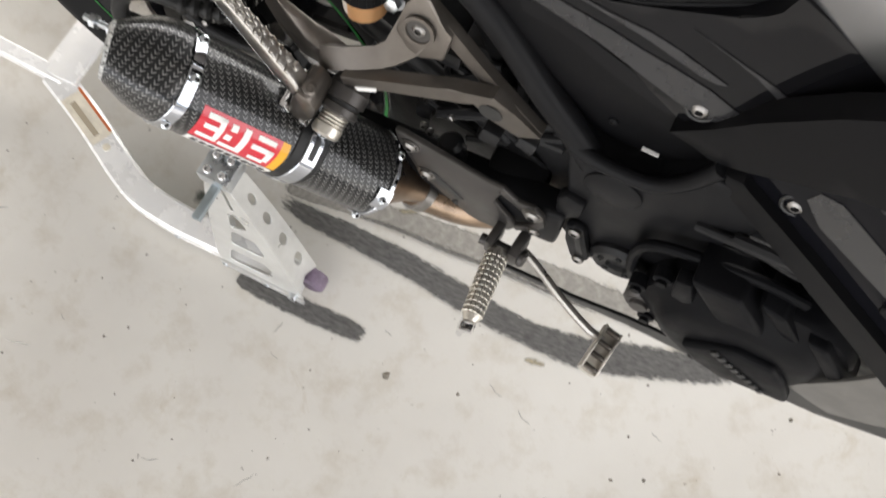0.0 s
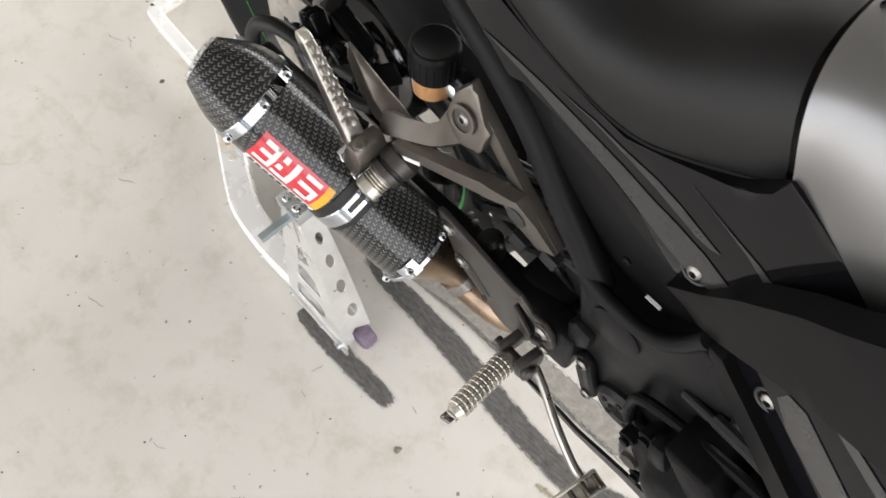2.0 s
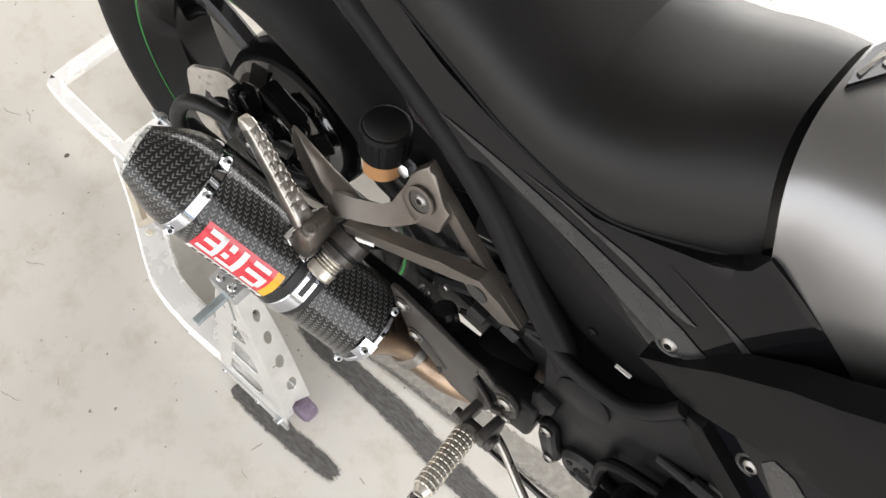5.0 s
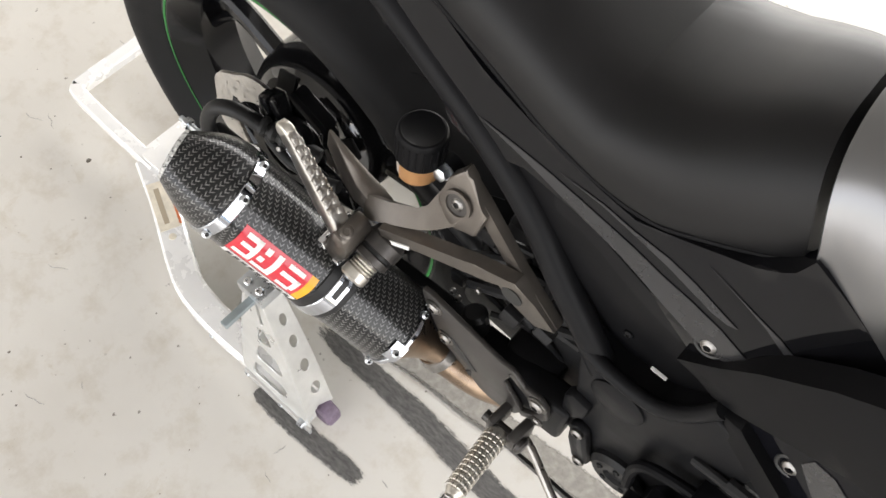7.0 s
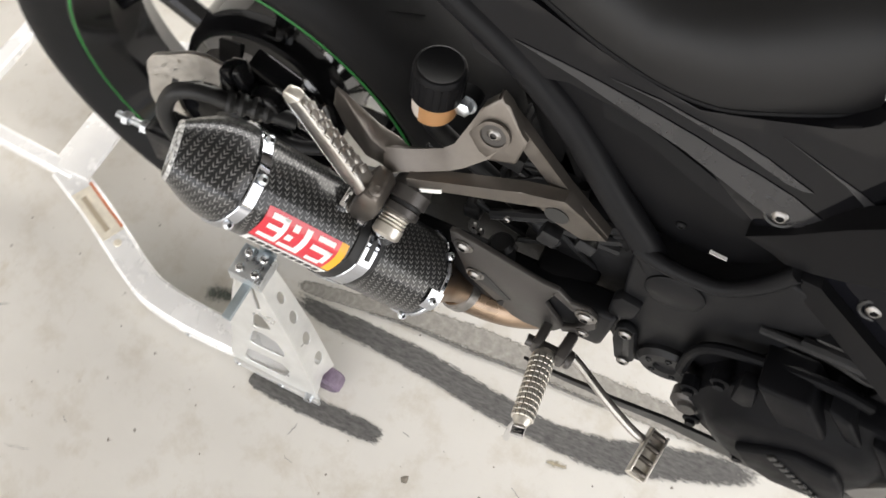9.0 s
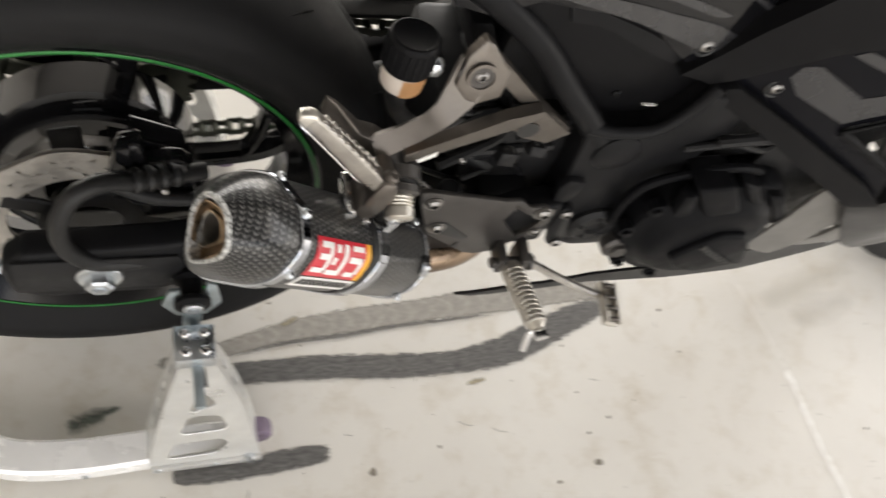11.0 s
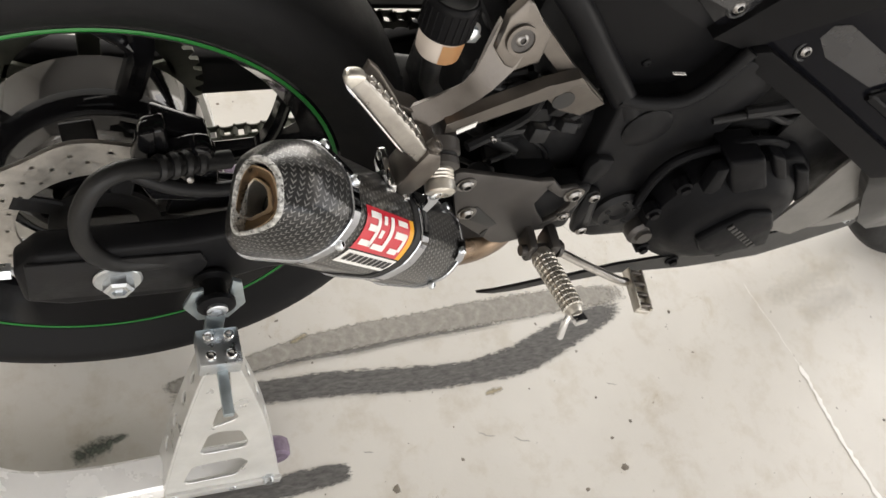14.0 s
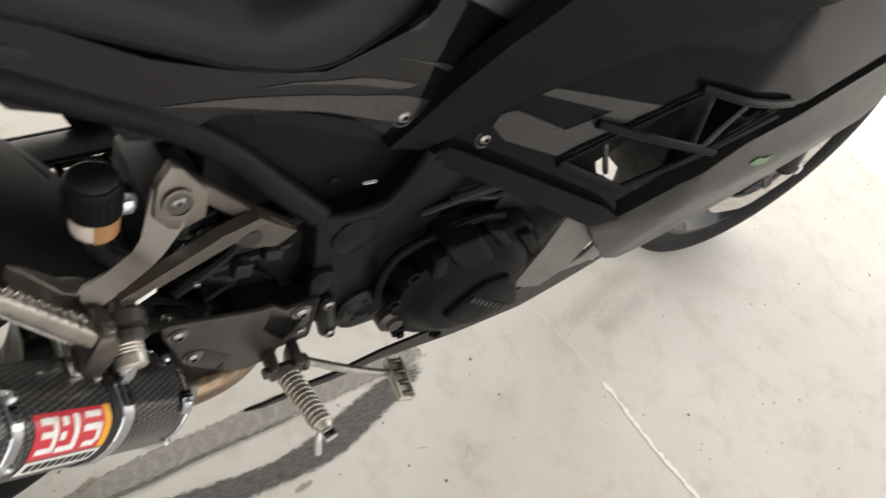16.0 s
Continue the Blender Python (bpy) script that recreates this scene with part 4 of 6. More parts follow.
# hanger between silencer and bracket
BUSH = V(-0.0023, -0.0254, -0.0092).normalized()
B0 = V(0.2517, -0.1604, 0.5383) - BUSH * 0.007
hg = part("hanger_bush", lathe([(-0.016, 0.014), (-0.004, 0.0175), (-0.002, 0.0190), (0.009, 0.0190), (0.010, 0.0160), (0.013, 0.0160), (0.014, 0.0175), (0.020, 0.0175), (0.022, 0.0130)], B0, BUSH, 32), GUARD, bike, "dark ringed hanger bush")
part("bush_groove", lathe([(0.0100, 0.0166), (0.0130, 0.0166)], B0, BUSH, 32), HOSE, hg, "black rubber ring")
part("bush_sleeve", lathe([(0.020, 0.0115), (0.024, 0.0125), (0.0255, 0.0112), (0.027, 0.0125), (0.0285, 0.0112), (0.030, 0.0125), (0.0315, 0.0112), (0.033, 0.0128), (0.041, 0.0128), (0.043, 0.0105), (0.0435, 0.006), (0.040, 0.005)], B0, BUSH, 32), PEG, hg, "bright ribbed metal sleeve")
tab = bmesh.new()
tab_pts = [(0.1255, 0.009), (0.1365, 0.007), (0.1365, 0.020), (0.131, 0.031), (0.123, 0.037), (0.113, 0.036), (0.109, 0.029), (0.114, 0.022), (0.123, 0.018)]
tab_front = [tab.verts.new(ex(a, u, 0.0085)) for a, u in tab_pts]
tab_back = [tab.verts.new(ex(a, u, 0.0115)) for a, u in tab_pts]
tab.faces.new(tab_front)
tab.faces.new(tab_back[::-1])
for k in range(len(tab_pts)):
    tab.faces.new((tab_front[k - 1], tab_front[k], tab_back[k], tab_back[k - 1]))
part("hanger_strap", bevelled(tab, 0.0008, 1), CLAMP, hg, "chrome hanger strap")
# Black film on the band imitates the dark of an open slot.
decal(0.1240, 0.1295, (-0.010, 0.024), FLAT_BLACK, "strap_slot", "flat black patch in place of an open slot", lift=0.0034)
bolt(ex(0.119, 0.0285, 0.0085), -EV, 0.0065, hg, STEEL, "hanger_bolt")

# ---------------------------------------------------------------- foot pegs, brackets, pedal
def plate_in(pts, y0, y1, r=0.003):
    return prism(pts, y0, y1, r, 2)


def cast_strap(stations, thick, r):
    """A flat cast bar through pairs of edge points (upper, lower), with its body behind the face they span."""
    rings = []
    for i, (u, l) in enumerate(stations):
        u, l = Vector(u), Vector(l)
        a, b = stations[max(i - 1, 0)], stations[min(i + 1, len(stations) - 1)]
        run = (Vector(b[0]) + Vector(b[1])) - (Vector(a[0]) + Vector(a[1]))
        n = run.cross(l - u).normalized() * thick
        rings.append([u, l, l + n, u + n])
    return bevelled(loft(rings), r, 2)


ARM_OUT = [(0.250, 0.571), (0.262, 0.5745), (0.2968, 0.584), (0.3392, 0.595), (0.3737, 0.5975), (0.392, 0.580), (0.3735, 0.5877), (0.353, 0.5787), (0.2955, 0.5673), (0.262, 0.5595), (0.252, 0.5600)]


def arm_y(x, z):
    """The lower arm splays outwards to the peg."""
    return -0.124 - 0.209 * (0.416 - x)


def horn():
    """A blade behind the peg that thins out to its tip."""
    bm = prism([(0.178, 0.622), (0.187, 0.614), (0.199, 0.598), (0.212, 0.580), (0.228, 0.572), (0.240, 0.562), (0.228, 0.548), (0.206, 0.552), (0.190, 0.575), (0.176, 0.602)], -0.146, -0.126, 0.002)
    for v in bm.verts:
        k = 1 - 0.86 * min(1, max(0, (v.co.z - 0.572) / 0.048))
        v.co.y = -0.138 + (v.co.y + 0.138) * k
    return bm


br = part("pillion_bracket", joined(
    cast_strap([((0.222, -0.143, 0.575), (0.228, -0.156, 0.559)), ((0.244, -0.139, 0.583), (0.252, -0.151, 0.571)), ((0.268, -0.130, 0.590), (0.279, -0.143, 0.583)), ((0.276, -0.126, 0.598), (0.290, -0.139, 0.590)), ((0.285, -0.1164, 0.626), (0.307, -0.131, 0.606)), ((0.289, -0.112, 0.640), (0.312, -0.127, 0.618))], 0.009, 0.002),
    # block with the bolt eye, leaning in towards its top
    panel([(0.286, 0.620), (0.291, 0.648), (0.3025, 0.663), (0.310, 0.658), (0.331, 0.634), (0.328, 0.612), (0.309, 0.604), (0.297, 0.608)], lambda x, z: -0.138 + 0.29 * max(0, z - 0.58), 0.009, 0.02, 0.002),
    # front leg down the frame
    panel([(0.300, 0.662), (0.326, 0.640), (0.372, 0.597), (0.4165, 0.561), (0.404, 0.552), (0.390, 0.563), (0.362, 0.588), (0.314, 0.632)], lambda x, z: -0.125 + 0.11 * (z - 0.56), 0.009, 0.02, 0.002),
    # lower arm
    panel(ARM_OUT, arm_y, 0.012, 0.02, 0.002),
    panel([(0.350, 0.571), (0.372, 0.553), (0.398, 0.545), (0.4165, 0.560), (0.386, 0.584), (0.372, 0.588)], lambda x, z: -0.1285, 0.012, 0.02, 0.002),
    # rear horn behind the peg
    horn()), BRONZE, bike, "titanium-coloured cast pillion bracket")
# Black disc painted for the dark hole; the arm behind stays solid.
part("bracket_hole", lathe([(0, 0.0105), (0.0008, 0.0105)], (0.3715, -0.1286, 0.5655), (0, -1, 0), 24), FLAT_BLACK, br, "flat black disc in place of a lightening hole")
part("bolt_recess", lathe([(0, 0.0135), (0.0025, 0.0135), (0.0025, 0.0105), (-0.004, 0.010)], (0.3055, -0.1240, 0.631), (0, -1, 0.28), 28, False), BRONZE, br)
# Darker disc stands for the shade deep in the bolt eye.
part("eye_shade", lathe([(0, 0.0125), (0.0008, 0.0125)], (0.3055, -0.1243, 0.631), (0, -1, 0.28), 28), GUARD, br)
bolt((0.3055, -0.1232, 0.631), (0, -1, 0.28), 0.0060, br)
part("bracket_slot", panel([(0.262, 0.562), (0.280, 0.5685), (0.280, 0.5625), (0.264, 0.557)], lambda x, z: arm_y(x, z) - 0.0012, 0.001, 0.02, 0), WHITE, br, "pale sticker")


# folded pillion peg: long ribbed bar with a bright end
pm = local((0.224, -0.177, 0.565), V(0.158, -0.166, 0.635) - V(0.224, -0.177, 0.565), (0.86, 0.02, 0.52))

def peg_taper(bm):
    """The peg narrows towards its tip."""
    for v in bm.verts:
        v.co.y *= 1.05 - 0.50 * max(0, v.co.x) / 0.104
    return placed(bm, pm)


pp = part("pillion_peg", peg_taper(prism([(-0.004, -0.008), (0.0, 0.0065), (0.03, 0.008), (0.085, 0.007), (0.097, 0.005), (0.103, -0.002), (0.098, -0.008), (0.02, -0.010)], -0.0085, 0.0085, 0.003, 3)), PEG_WORN, bike, "cast aluminium pillion peg folded up")
for k in range(8):
    for s in (-1, 1):
        part("peg_rib", peg_taper(box((0.018 + k * 0.0095 + 0.002 * s, s * 0.0040, 0.0078), (0.0066, 0.0066, 0.0026), (0, 0, 18 * s), r=0.0008)), PEG_WORN, pp)
part("peg_tip", peg_taper(prism([(0.090, -0.0084), (0.0990, -0.0082), (0.1042, -0.002), (0.0985, 0.0055), (0.091, 0.0072)], -0.0088, 0.0088, 0.003, 3)), PEG, pp, "bright worn peg tip")
part("peg_underside", peg_taper(prism([(0.010, -0.0098), (0.022, -0.0110), (0.094, -0.0092), (0.099, -0.0070), (0.094, -0.0070), (0.020, -0.0090)], -0.0078, 0.0078, 0.0008)), CHROME, pp, "polished underside")
part("peg_clevis", joined(prism([(0.226, 0.574), (0.238, 0.570), (0.242, 0.555), (0.236, 0.534), (0.226, 0.518), (0.213, 0.519), (0.211, 0.532), (0.217, 0.552)], -0.189, -0.156, 0.004)), BRONZE, pp, "cast peg clevis")
part("clevis_heel", prism([(0.203, 0.536), (0.203, 0.516), (0.214, 0.508), (0.228, 0.510), (0.226, 0.518), (0.213, 0.519), (0.210, 0.536)], -0.190, -0.150, 0.002), CHROME, pp, "polished clevis heel")
part("clevis_pin", lathe([(-0.006, 0.0062), (0.001, 0.0062), (0.0018, 0.005), (0.0018, 0.003), (0.001, 0.0026)], (0.2345, -0.180, 0.574), (0.5, -0.1, 0.86), 24), BRONZE, pp)

# heel guard
hgd = part("heel_guard", joined(
    plate_in([(0.289, 0.488), (0.296, 0.490), (0.385, 0.469), (0.400, 0.470), (0.399, 0.459), (0.393, 0.432), (0.402, 0.418), (0.420, 0.395), (0.413, 0.376), (0.40, 0.366), (0.382, 0.362), (0.368, 0.366), (0.318, 0.408), (0.312, 0.418), (0.292, 0.470)], -0.146, -0.140, 0.0015),
    plate_in([(0.393, 0.459), (0.399, 0.470), (0.414, 0.455), (0.432, 0.457), (0.442, 0.447), (0.441, 0.437), (0.418, 0.441)], -0.146, -0.140, 0.0015),
    plate_in([(0.431, 0.452), (0.442, 0.447), (0.446, 0.425), (0.436, 0.40), (0.42, 0.385), (0.414, 0.394), (0.428, 0.406), (0.436, 0.425)], -0.146, -0.140, 0.0015)), GUARD, bike, "dark grey anodised heel guard plate")
# Thin black plate imitates the shade in the guard's slot.
part("guard_slot", prism([(0.322, 0.432), (0.330, 0.434), (0.362, 0.402), (0.356, 0.396), (0.328, 0.412)], -0.1468, -0.1455, 0.0004), FLAT_BLACK, hgd, "flat black patch in place of an open slot")
for x, z, r in ((0.305, 0.472, 0.0085), (0.3215, 0.425, 0.0085), (0.432, 0.446, 0.0095), (0.437, 0.408, 0.006)):
    part("bolt_washer", lathe([(0, r * 1.15), (0.0015, r * 1.15)], (x, -0.146, z), (0, -1, 0), 24), BOLT, hgd)
    bolt((x, -0.147, z), (0, -1, 0), r * 0.85, hgd)

# bracket plate ahead of the guard
ap = part("frame_boss_plate", joined(
    plate_in([(0.445, 0.470), (0.452, 0.482), (0.472, 0.478), (0.472, 0.452), (0.458, 0.43), (0.448, 0.44)], -0.132, -0.118, 0.004),
    plate_in([(0.462, 0.424), (0.470, 0.432), (0.482, 0.426), (0.498, 0.362), (0.492, 0.346), (0.478, 0.35), (0.466, 0.39)], -0.134, -0.122, 0.005)), FRAME, bike, "black cast bracket")
bolt((0.4735, -0.134, 0.4205), (0, -1, 0), 0.0068, ap)
bolt((0.4875, -0.134, 0.3575), (0, -1, 0), 0.0068, ap)
# Black sliver coloured as the shade within the slot.
part("lightening_slot", prism([(0.4745, 0.408), (0.480, 0.410), (0.490, 0.372), (0.484, 0.369)], -0.1345, -0.133, 0.0004), FLAT_BLACK, ap)

# rider's foot peg
fm = local((0.414, -0.170, 0.377), V(0.421, -0.253, 0.390) - V(0.414, -0.170, 0.377), (-0.2, 0.1, 1))
fp = part("foot_peg", joined(placed(lathe([(0, 0.0100), (0.004, 0.0112), (0.02, 0.0114), (0.06, 0.0104), (0.076, 0.0094), (0.082, 0.006)], (0, 0, 0), (1, 0, 0), 20), fm)), PEG, bike, "knurled aluminium rider foot peg")
for k in range(12):
    for a in range(14):
        if a in (6, 7, 8, 9):
            continue
        t = a * math.pi * 2 / 14
        part("peg_stud", placed(box((0.009 + k * 0.0058, 0, 0), (0.0046, 0.0042, 0.0022), r=0.0006, seg=1), fm @ pose(0, 0, 0, math.degrees(t), 0, 0) @ Matrix.Translation((0, 0, 0.0112 - 0.0001 * k))), PEG, fp)
part("peg_end", placed(joined(prism([(0.078, -0.004), (0.084, 0.003), (0.094, 0.004), (0.093, -0.004), (0.084, -0.007)], -0.0065, 0.0065, 0.0015)), fm), CHROME, fp, "bright peg end")
part("peg_feeler", tube([fm @ V(0.078, -0.004, -0.004), fm @ V(0.080, -0.009, -0.014), fm @ V(0.083, -0.013, -0.034)], 0.0036, 12), CHROME, fp, "silver feeler pin")
part("peg_mount", joined(box((0.404, -0.158, 0.378), (0.010, 0.03, 0.028), (0, 0, -6), 0.004), box((0.430, -0.158, 0.376), (0.012, 0.032, 0.03), (0, 0, -6), 0.004), lathe([(0, 0.006), (0.05, 0.006)], (0.392, -0.166, 0.378), (1, 0, 0), 18)), GUARD, fp, "dark cast peg mount")
part("pivot_head", lathe([(0, 0.0095), (0.004, 0.0095), (0.006, 0.007)], (0.436, -0.166, 0.376), (1, -0.1, 0), 24), GUARD, fp)

# brake pedal
pd = part("brake_pedal", joined(sweep(spline([(0.425, -0.150, 0.362), (0.450, -0.158, 0.356), (0.49, -0.176, 0.345), (0.528, -0.189, 0.333), (0.546, -0.190, 0.327)], 5), circle(0.0048, 10))), PEG_WORN, bike, "satin grey steel brake pedal")
PADM = pose(0.548, -0.203, 0.328, 0, 12, -8)
part("pedal_pad", placed(joined(box((0, 0, -0.001), (0.020, 0.054, 0.007), r=0.002), box((-0.009, 0, 0.003), (0.003, 0.052, 0.010), r=0.001), box((0.009, 0, 0.003), (0.003, 0.052, 0.010), r=0.001)), PADM), PEG, pd, "ribbed cast pedal pad")
for k in (-1.5, -0.5, 0.5, 1.5):
    part("pad_rib", placed(box((0, k * 0.014, 0.0045), (0.016, 0.005, 0.007), r=0.0015), PADM), BRONZE, pd)

# ---------------------------------------------------------------- brake fluid reservoir
RD = V(0.01, 0.05, 0.6).normalized()
RB = V(0.2475, -0.106, 0.5985)
rs = part("fluid_reservoir", lathe([(0.0, 0.011), (0.001, 0.0160), (0.004, 0.0182), (0.014, 0.0188), (0.028, 0.0190)], RB, RD, 40), MILKY, bike, "milky plastic brake fluid reservoir")
fl = [(0.004, 0.0187), (0.014, 0.0193), (0.0225, 0.0195)]
fluid = loft([[RB + RD * h + V(r * math.cos(a), r * math.sin(a), 0) for a in [radians(-108 + 8.5 * k) for k in range(20)]] for h, r in fl], False)
bmesh.ops.solidify(fluid, geom=fluid.faces[:], thickness=0.0006)
part("fluid", fluid, BRAKEFLUID, rs, "amber brake fluid")
cap_prof = [(0.0230, 0.0190), (0.0235, 0.0211), (0.049, 0.0213), (0.0525, 0.0208), (0.0545, 0.0194), (0.0550, 0.0178), (0.0542, 0.0164)]
part("reservoir_cap", lathe(cap_prof, RB, RD, 44), PLASTIC, rs, "black ridged screw cap")
for k in range(22):
    a = 2 * math.pi * k / 22
    q = RD.to_track_quat('Z', 'Y')
    part("cap_ridge", sweep([RB + q @ V(0.0211 * math.cos(a), 0.0211 * math.sin(a), 0.0255), RB + q @ V(0.0211 * math.cos(a), 0.0211 * math.sin(a), 0.049)], circle(0.0009, 6)), PLASTIC, rs)
part("reservoir_bracket", joined(box((0.262, -0.094, 0.615), (0.03, 0.006, 0.016), (0, 0, 0), 0.002), lathe([(0, 0.010), (0.012, 0.010)], (0.272, -0.088, 0.617), (0, -1, 0), 20)), FRAME, rs)
part("reservoir_bolt", joined(lathe([(0, 0.0095), (0.003, 0.0095)], (0.272, -0.099, 0.617), (0, -1, 0.2), 20), lathe([(0.003, 0.007), (0.010, 0.007), (0.011, 0.005)], (0.272, -0.099, 0.617), (0, -1, 0.2), 6)), STEEL, rs, "plated hex bolt")
part("reservoir_hose", tube([RB + RD * 0.002, RB - RD * 0.015, (0.262, -0.095, 0.545), (0.30, -0.085, 0.50), (0.38, -0.09, 0.45)], 0.0085, 14), HOSE, rs, "black fluid hose")

# ---------------------------------------------------------------- frame
part("frame_rail", tube([(0.16, -0.078, 0.760), (0.23, -0.084, 0.725), (0.30, -0.092, 0.690), (0.354, -0.098, 0.650), (0.40, -0.106, 0.602), (0.440, -0.111, 0.560), (0.462, -0.114, 0.535)], 0.0130, 16), FRAME, bike, "black tubular frame rail")
part("frame_plate", joined(
    prism([(0.438, 0.565), (0.448, 0.552), (0.470, 0.548), (0.513, 0.552), (0.535, 0.575), (0.550, 0.61), (0.580, 0.605), (0.604, 0.575), (0.585, 0.50), (0.572, 0.43), (0.566, 0.400), (0.552, 0.366), (0.520, 0.346), (0.488, 0.346), (0.458, 0.39), (0.452, 0.47)], -0.124, -0.09, 0.006, 3),
    tube([(0.440, -0.118, 0.556), (0.470, -0.121, 0.552), (0.512, -0.121, 0.556), (0.536, -0.119, 0.582), (0.550, -0.117, 0.618)], 0.007, 12)), FRAME, bike, "black cast frame plate")
part("frame_plug", lathe([(0, 0.026), (0.002, 0.026), (0.004, 0.0225), (0.004, 0.002)], (0.487, -0.124, 0.521), (0, -1, 0), 40), FRAME, bike, "round black frame plug")
# White chip put where pale floor shows through a gap behind the frame.
part("gap_glimpse", box((0.499, -0.1070, 0.577), (0.0145, 0.003, 0.0008), (0, 2, 0), 0.0), WHITE, bike, "small white chip standing for floor glimpsed through a gap")
part("pivot_cap", lathe([(0, 0.030), (0.005, 0.030), (0.010, 0.025), (0.010, 0.012), (0.006, 0.010)], (0.524, -0.124, 0.385), (0, -1, 0), 40), DARK, bike, "round black swingarm pivot cap")
for k in range(5):
    a = 2 * math.pi * k / 5 + 0.4
    bolt((0.524 + 0.018 * math.cos(a), -0.134, 0.385 + 0.018 * math.sin(a)), (0, -1, 0), 0.0035, bike, DARK, "cap_screw")
part("frame_rail_far", tube([(0.16, 0.086, 0.760), (0.23, 0.092, 0.725), (0.30, 0.102, 0.690), (0.354, 0.108, 0.650), (0.445, 0.115, 0.552), (0.475, 0.115, 0.45), (0.52, 0.11, 0.35)], 0.0145, 16), FRAME, bike)

# side cover behind the rail
def cover_y(x, z):
    return -0.094 - 0.007 * math.sin(max(0, min(1, (x - 0.31) / 0.24)) * math.pi) * math.sin(max(0, min(1, (z - 0.55) / 0.16)) * math.pi)


part("side_cover", panel([(0.318, 0.676), (0.330, 0.698), (0.365, 0.706), (0.443, 0.690), (0.515, 0.652), (0.545, 0.630), (0.552, 0.604), (0.537, 0.574), (0.514, 0.549), (0.470, 0.543), (0.440, 0.550)], cover_y, 0.02, 0.015), PLASTIC, bike, "satin black side cover")
bolt((0.463, -0.0985, 0.582), (0, -1, 0), 0.0045, bike, PLASTIC, "cover_pin")

# shock, linkage and wiring in the gap behind the engine
part("inner_mudguard", joined(prism([(0.325, 0.64), (0.345, 0.60), (0.40, 0.50), (0.42, 0.42), (0.39, 0.42), (0.365, 0.50), (0.325, 0.595), (0.305, 0.64)], -0.075, 0.075, 0.004)), PLASTIC, bike, "black inner mudguard")
part("gearbox_rear", box((0.43, 0, 0.45), (0.12, 0.19, 0.13), (0, 0, 0), 0.015), DARK, bike)
part("shock_mount", box((0.36, 0.0, 0.47), (0.10, 0.12, 0.12), (0, 0, 0), 0.012), DARK, bike)
part("linkage_block", box((0.47, -0.03, 0.37), (0.07, 0.14, 0.07), (0, 0, 0), 0.012), DARK, bike)
# Added dark block: hides the floor that would show below the gearbox.
part("gap_filler_block", box((0.362, 0.0, 0.372), (0.16, 0.15, 0.085), (0, 8, 0), 0.014), DARK, bike)
part("battery_box", box((0.41, 0, 0.60), (0.13, 0.15, 0.13), (0, 0, 0), 0.01), DARK, bike)
shock = part("rear_shock", joined(lathe([(0, 0.018), (0.03, 0.020), (0.03, 0.014), (0.2, 0.014)], (0.37, 0.0, 0.38), (0.05, 0, 1), 20), *[lathe([(0, 0.024), (0.004, 0.03), (0.008, 0.024)], V(0.372, 0, 0.42) + V(0.0008, 0, 0.018) * k, (0.05, 0, 1), 20) for k in range(8)]), DARK, bike, "dark rear shock absorber")
rng = random.Random(21)
for k in range(16):
    a = V(rng.uniform(0.29, 0.43), rng.uniform(-0.112, -0.075), rng.uniform(0.45, 0.54))
    b = V(min(0.44, a.x + rng.uniform(-0.07, 0.08)), a.y + rng.uniform(-0.005, 0.02), min(0.545, a.z + rng.uniform(-0.06, 0.05)))
    c = V(min(0.44, b.x + rng.uniform(-0.05, 0.06)), b.y + rng.uniform(0, 0.03), min(0.55, b.z + rng.uniform(-0.06, 0.05)))
    part("cable", tube([a, b, c], rng.choice((0.003, 0.004, 0.0055)), 8, 5), DARK if k % 3 else HOSE, bike)
for k in range(9):
    p = V(rng.uniform(0.29, 0.44), rng.uniform(-0.122, -0.08), rng.uniform(0.44, 0.56))
    part("inner_fitting", box(p, (rng.uniform(0.01, 0.035), 0.014, rng.uniform(0.008, 0.024)), (rng.uniform(-30, 30), rng.uniform(-40, 40), 0), 0.002), DARK, bike)
for k in range(5):
    p = V(rng.uniform(0.288, 0.36), -0.118, rng.uniform(0.41, 0.52))
    bolt(p, (rng.uniform(-0.3, 0.3), -1, rng.uniform(-0.2, 0.4)), rng.uniform(0.0025, 0.004), bike, BOLT, "small_fitting")
part("master_cylinder", joined(lathe([(0, 0.011), (0.02, 0.013), (0.06, 0.013), (0.065, 0.009)], (0.345, -0.12, 0.395), (-0.2, 0, 1), 20), lathe([(0, 0.008), (0.014, 0.008)], (0.355, -0.132, 0.385), (0.2, -1, 0), 6)), DARK, bike)

# ---------------------------------------------------------------- engine
part("crankcase", joined(
    box((0.66, 0, 0.40), (0.28, 0.22, 0.22), r=0.02, seg=3),
    box((0.72, 0, 0.55), (0.17, 0.20, 0.18), (0, 12, 0), 0.02, 3),
    box((0.56, 0.0, 0.44), (0.10, 0.19, 0.14), r=0.015),
    box((0.68, 0, 0.275), (0.18, 0.14, 0.07), r=0.02)), DARK, bike, "black engine crankcase")


def cover_ring(y, k, c=(0.650, 0.396)):
    pts = [(-0.098, -0.012), (-0.085, 0.05), (-0.045, 0.085), (0.01, 0.098), (0.06, 0.088), (0.095, 0.045), (0.102, -0.02), (0.09, -0.075), (0.045, -0.098), (-0.02, -0.096), (-0.07, -0.066)]
    return spline([V(c[0] + x * k, y, c[1] + z * k) for x, z in pts], 5, True)


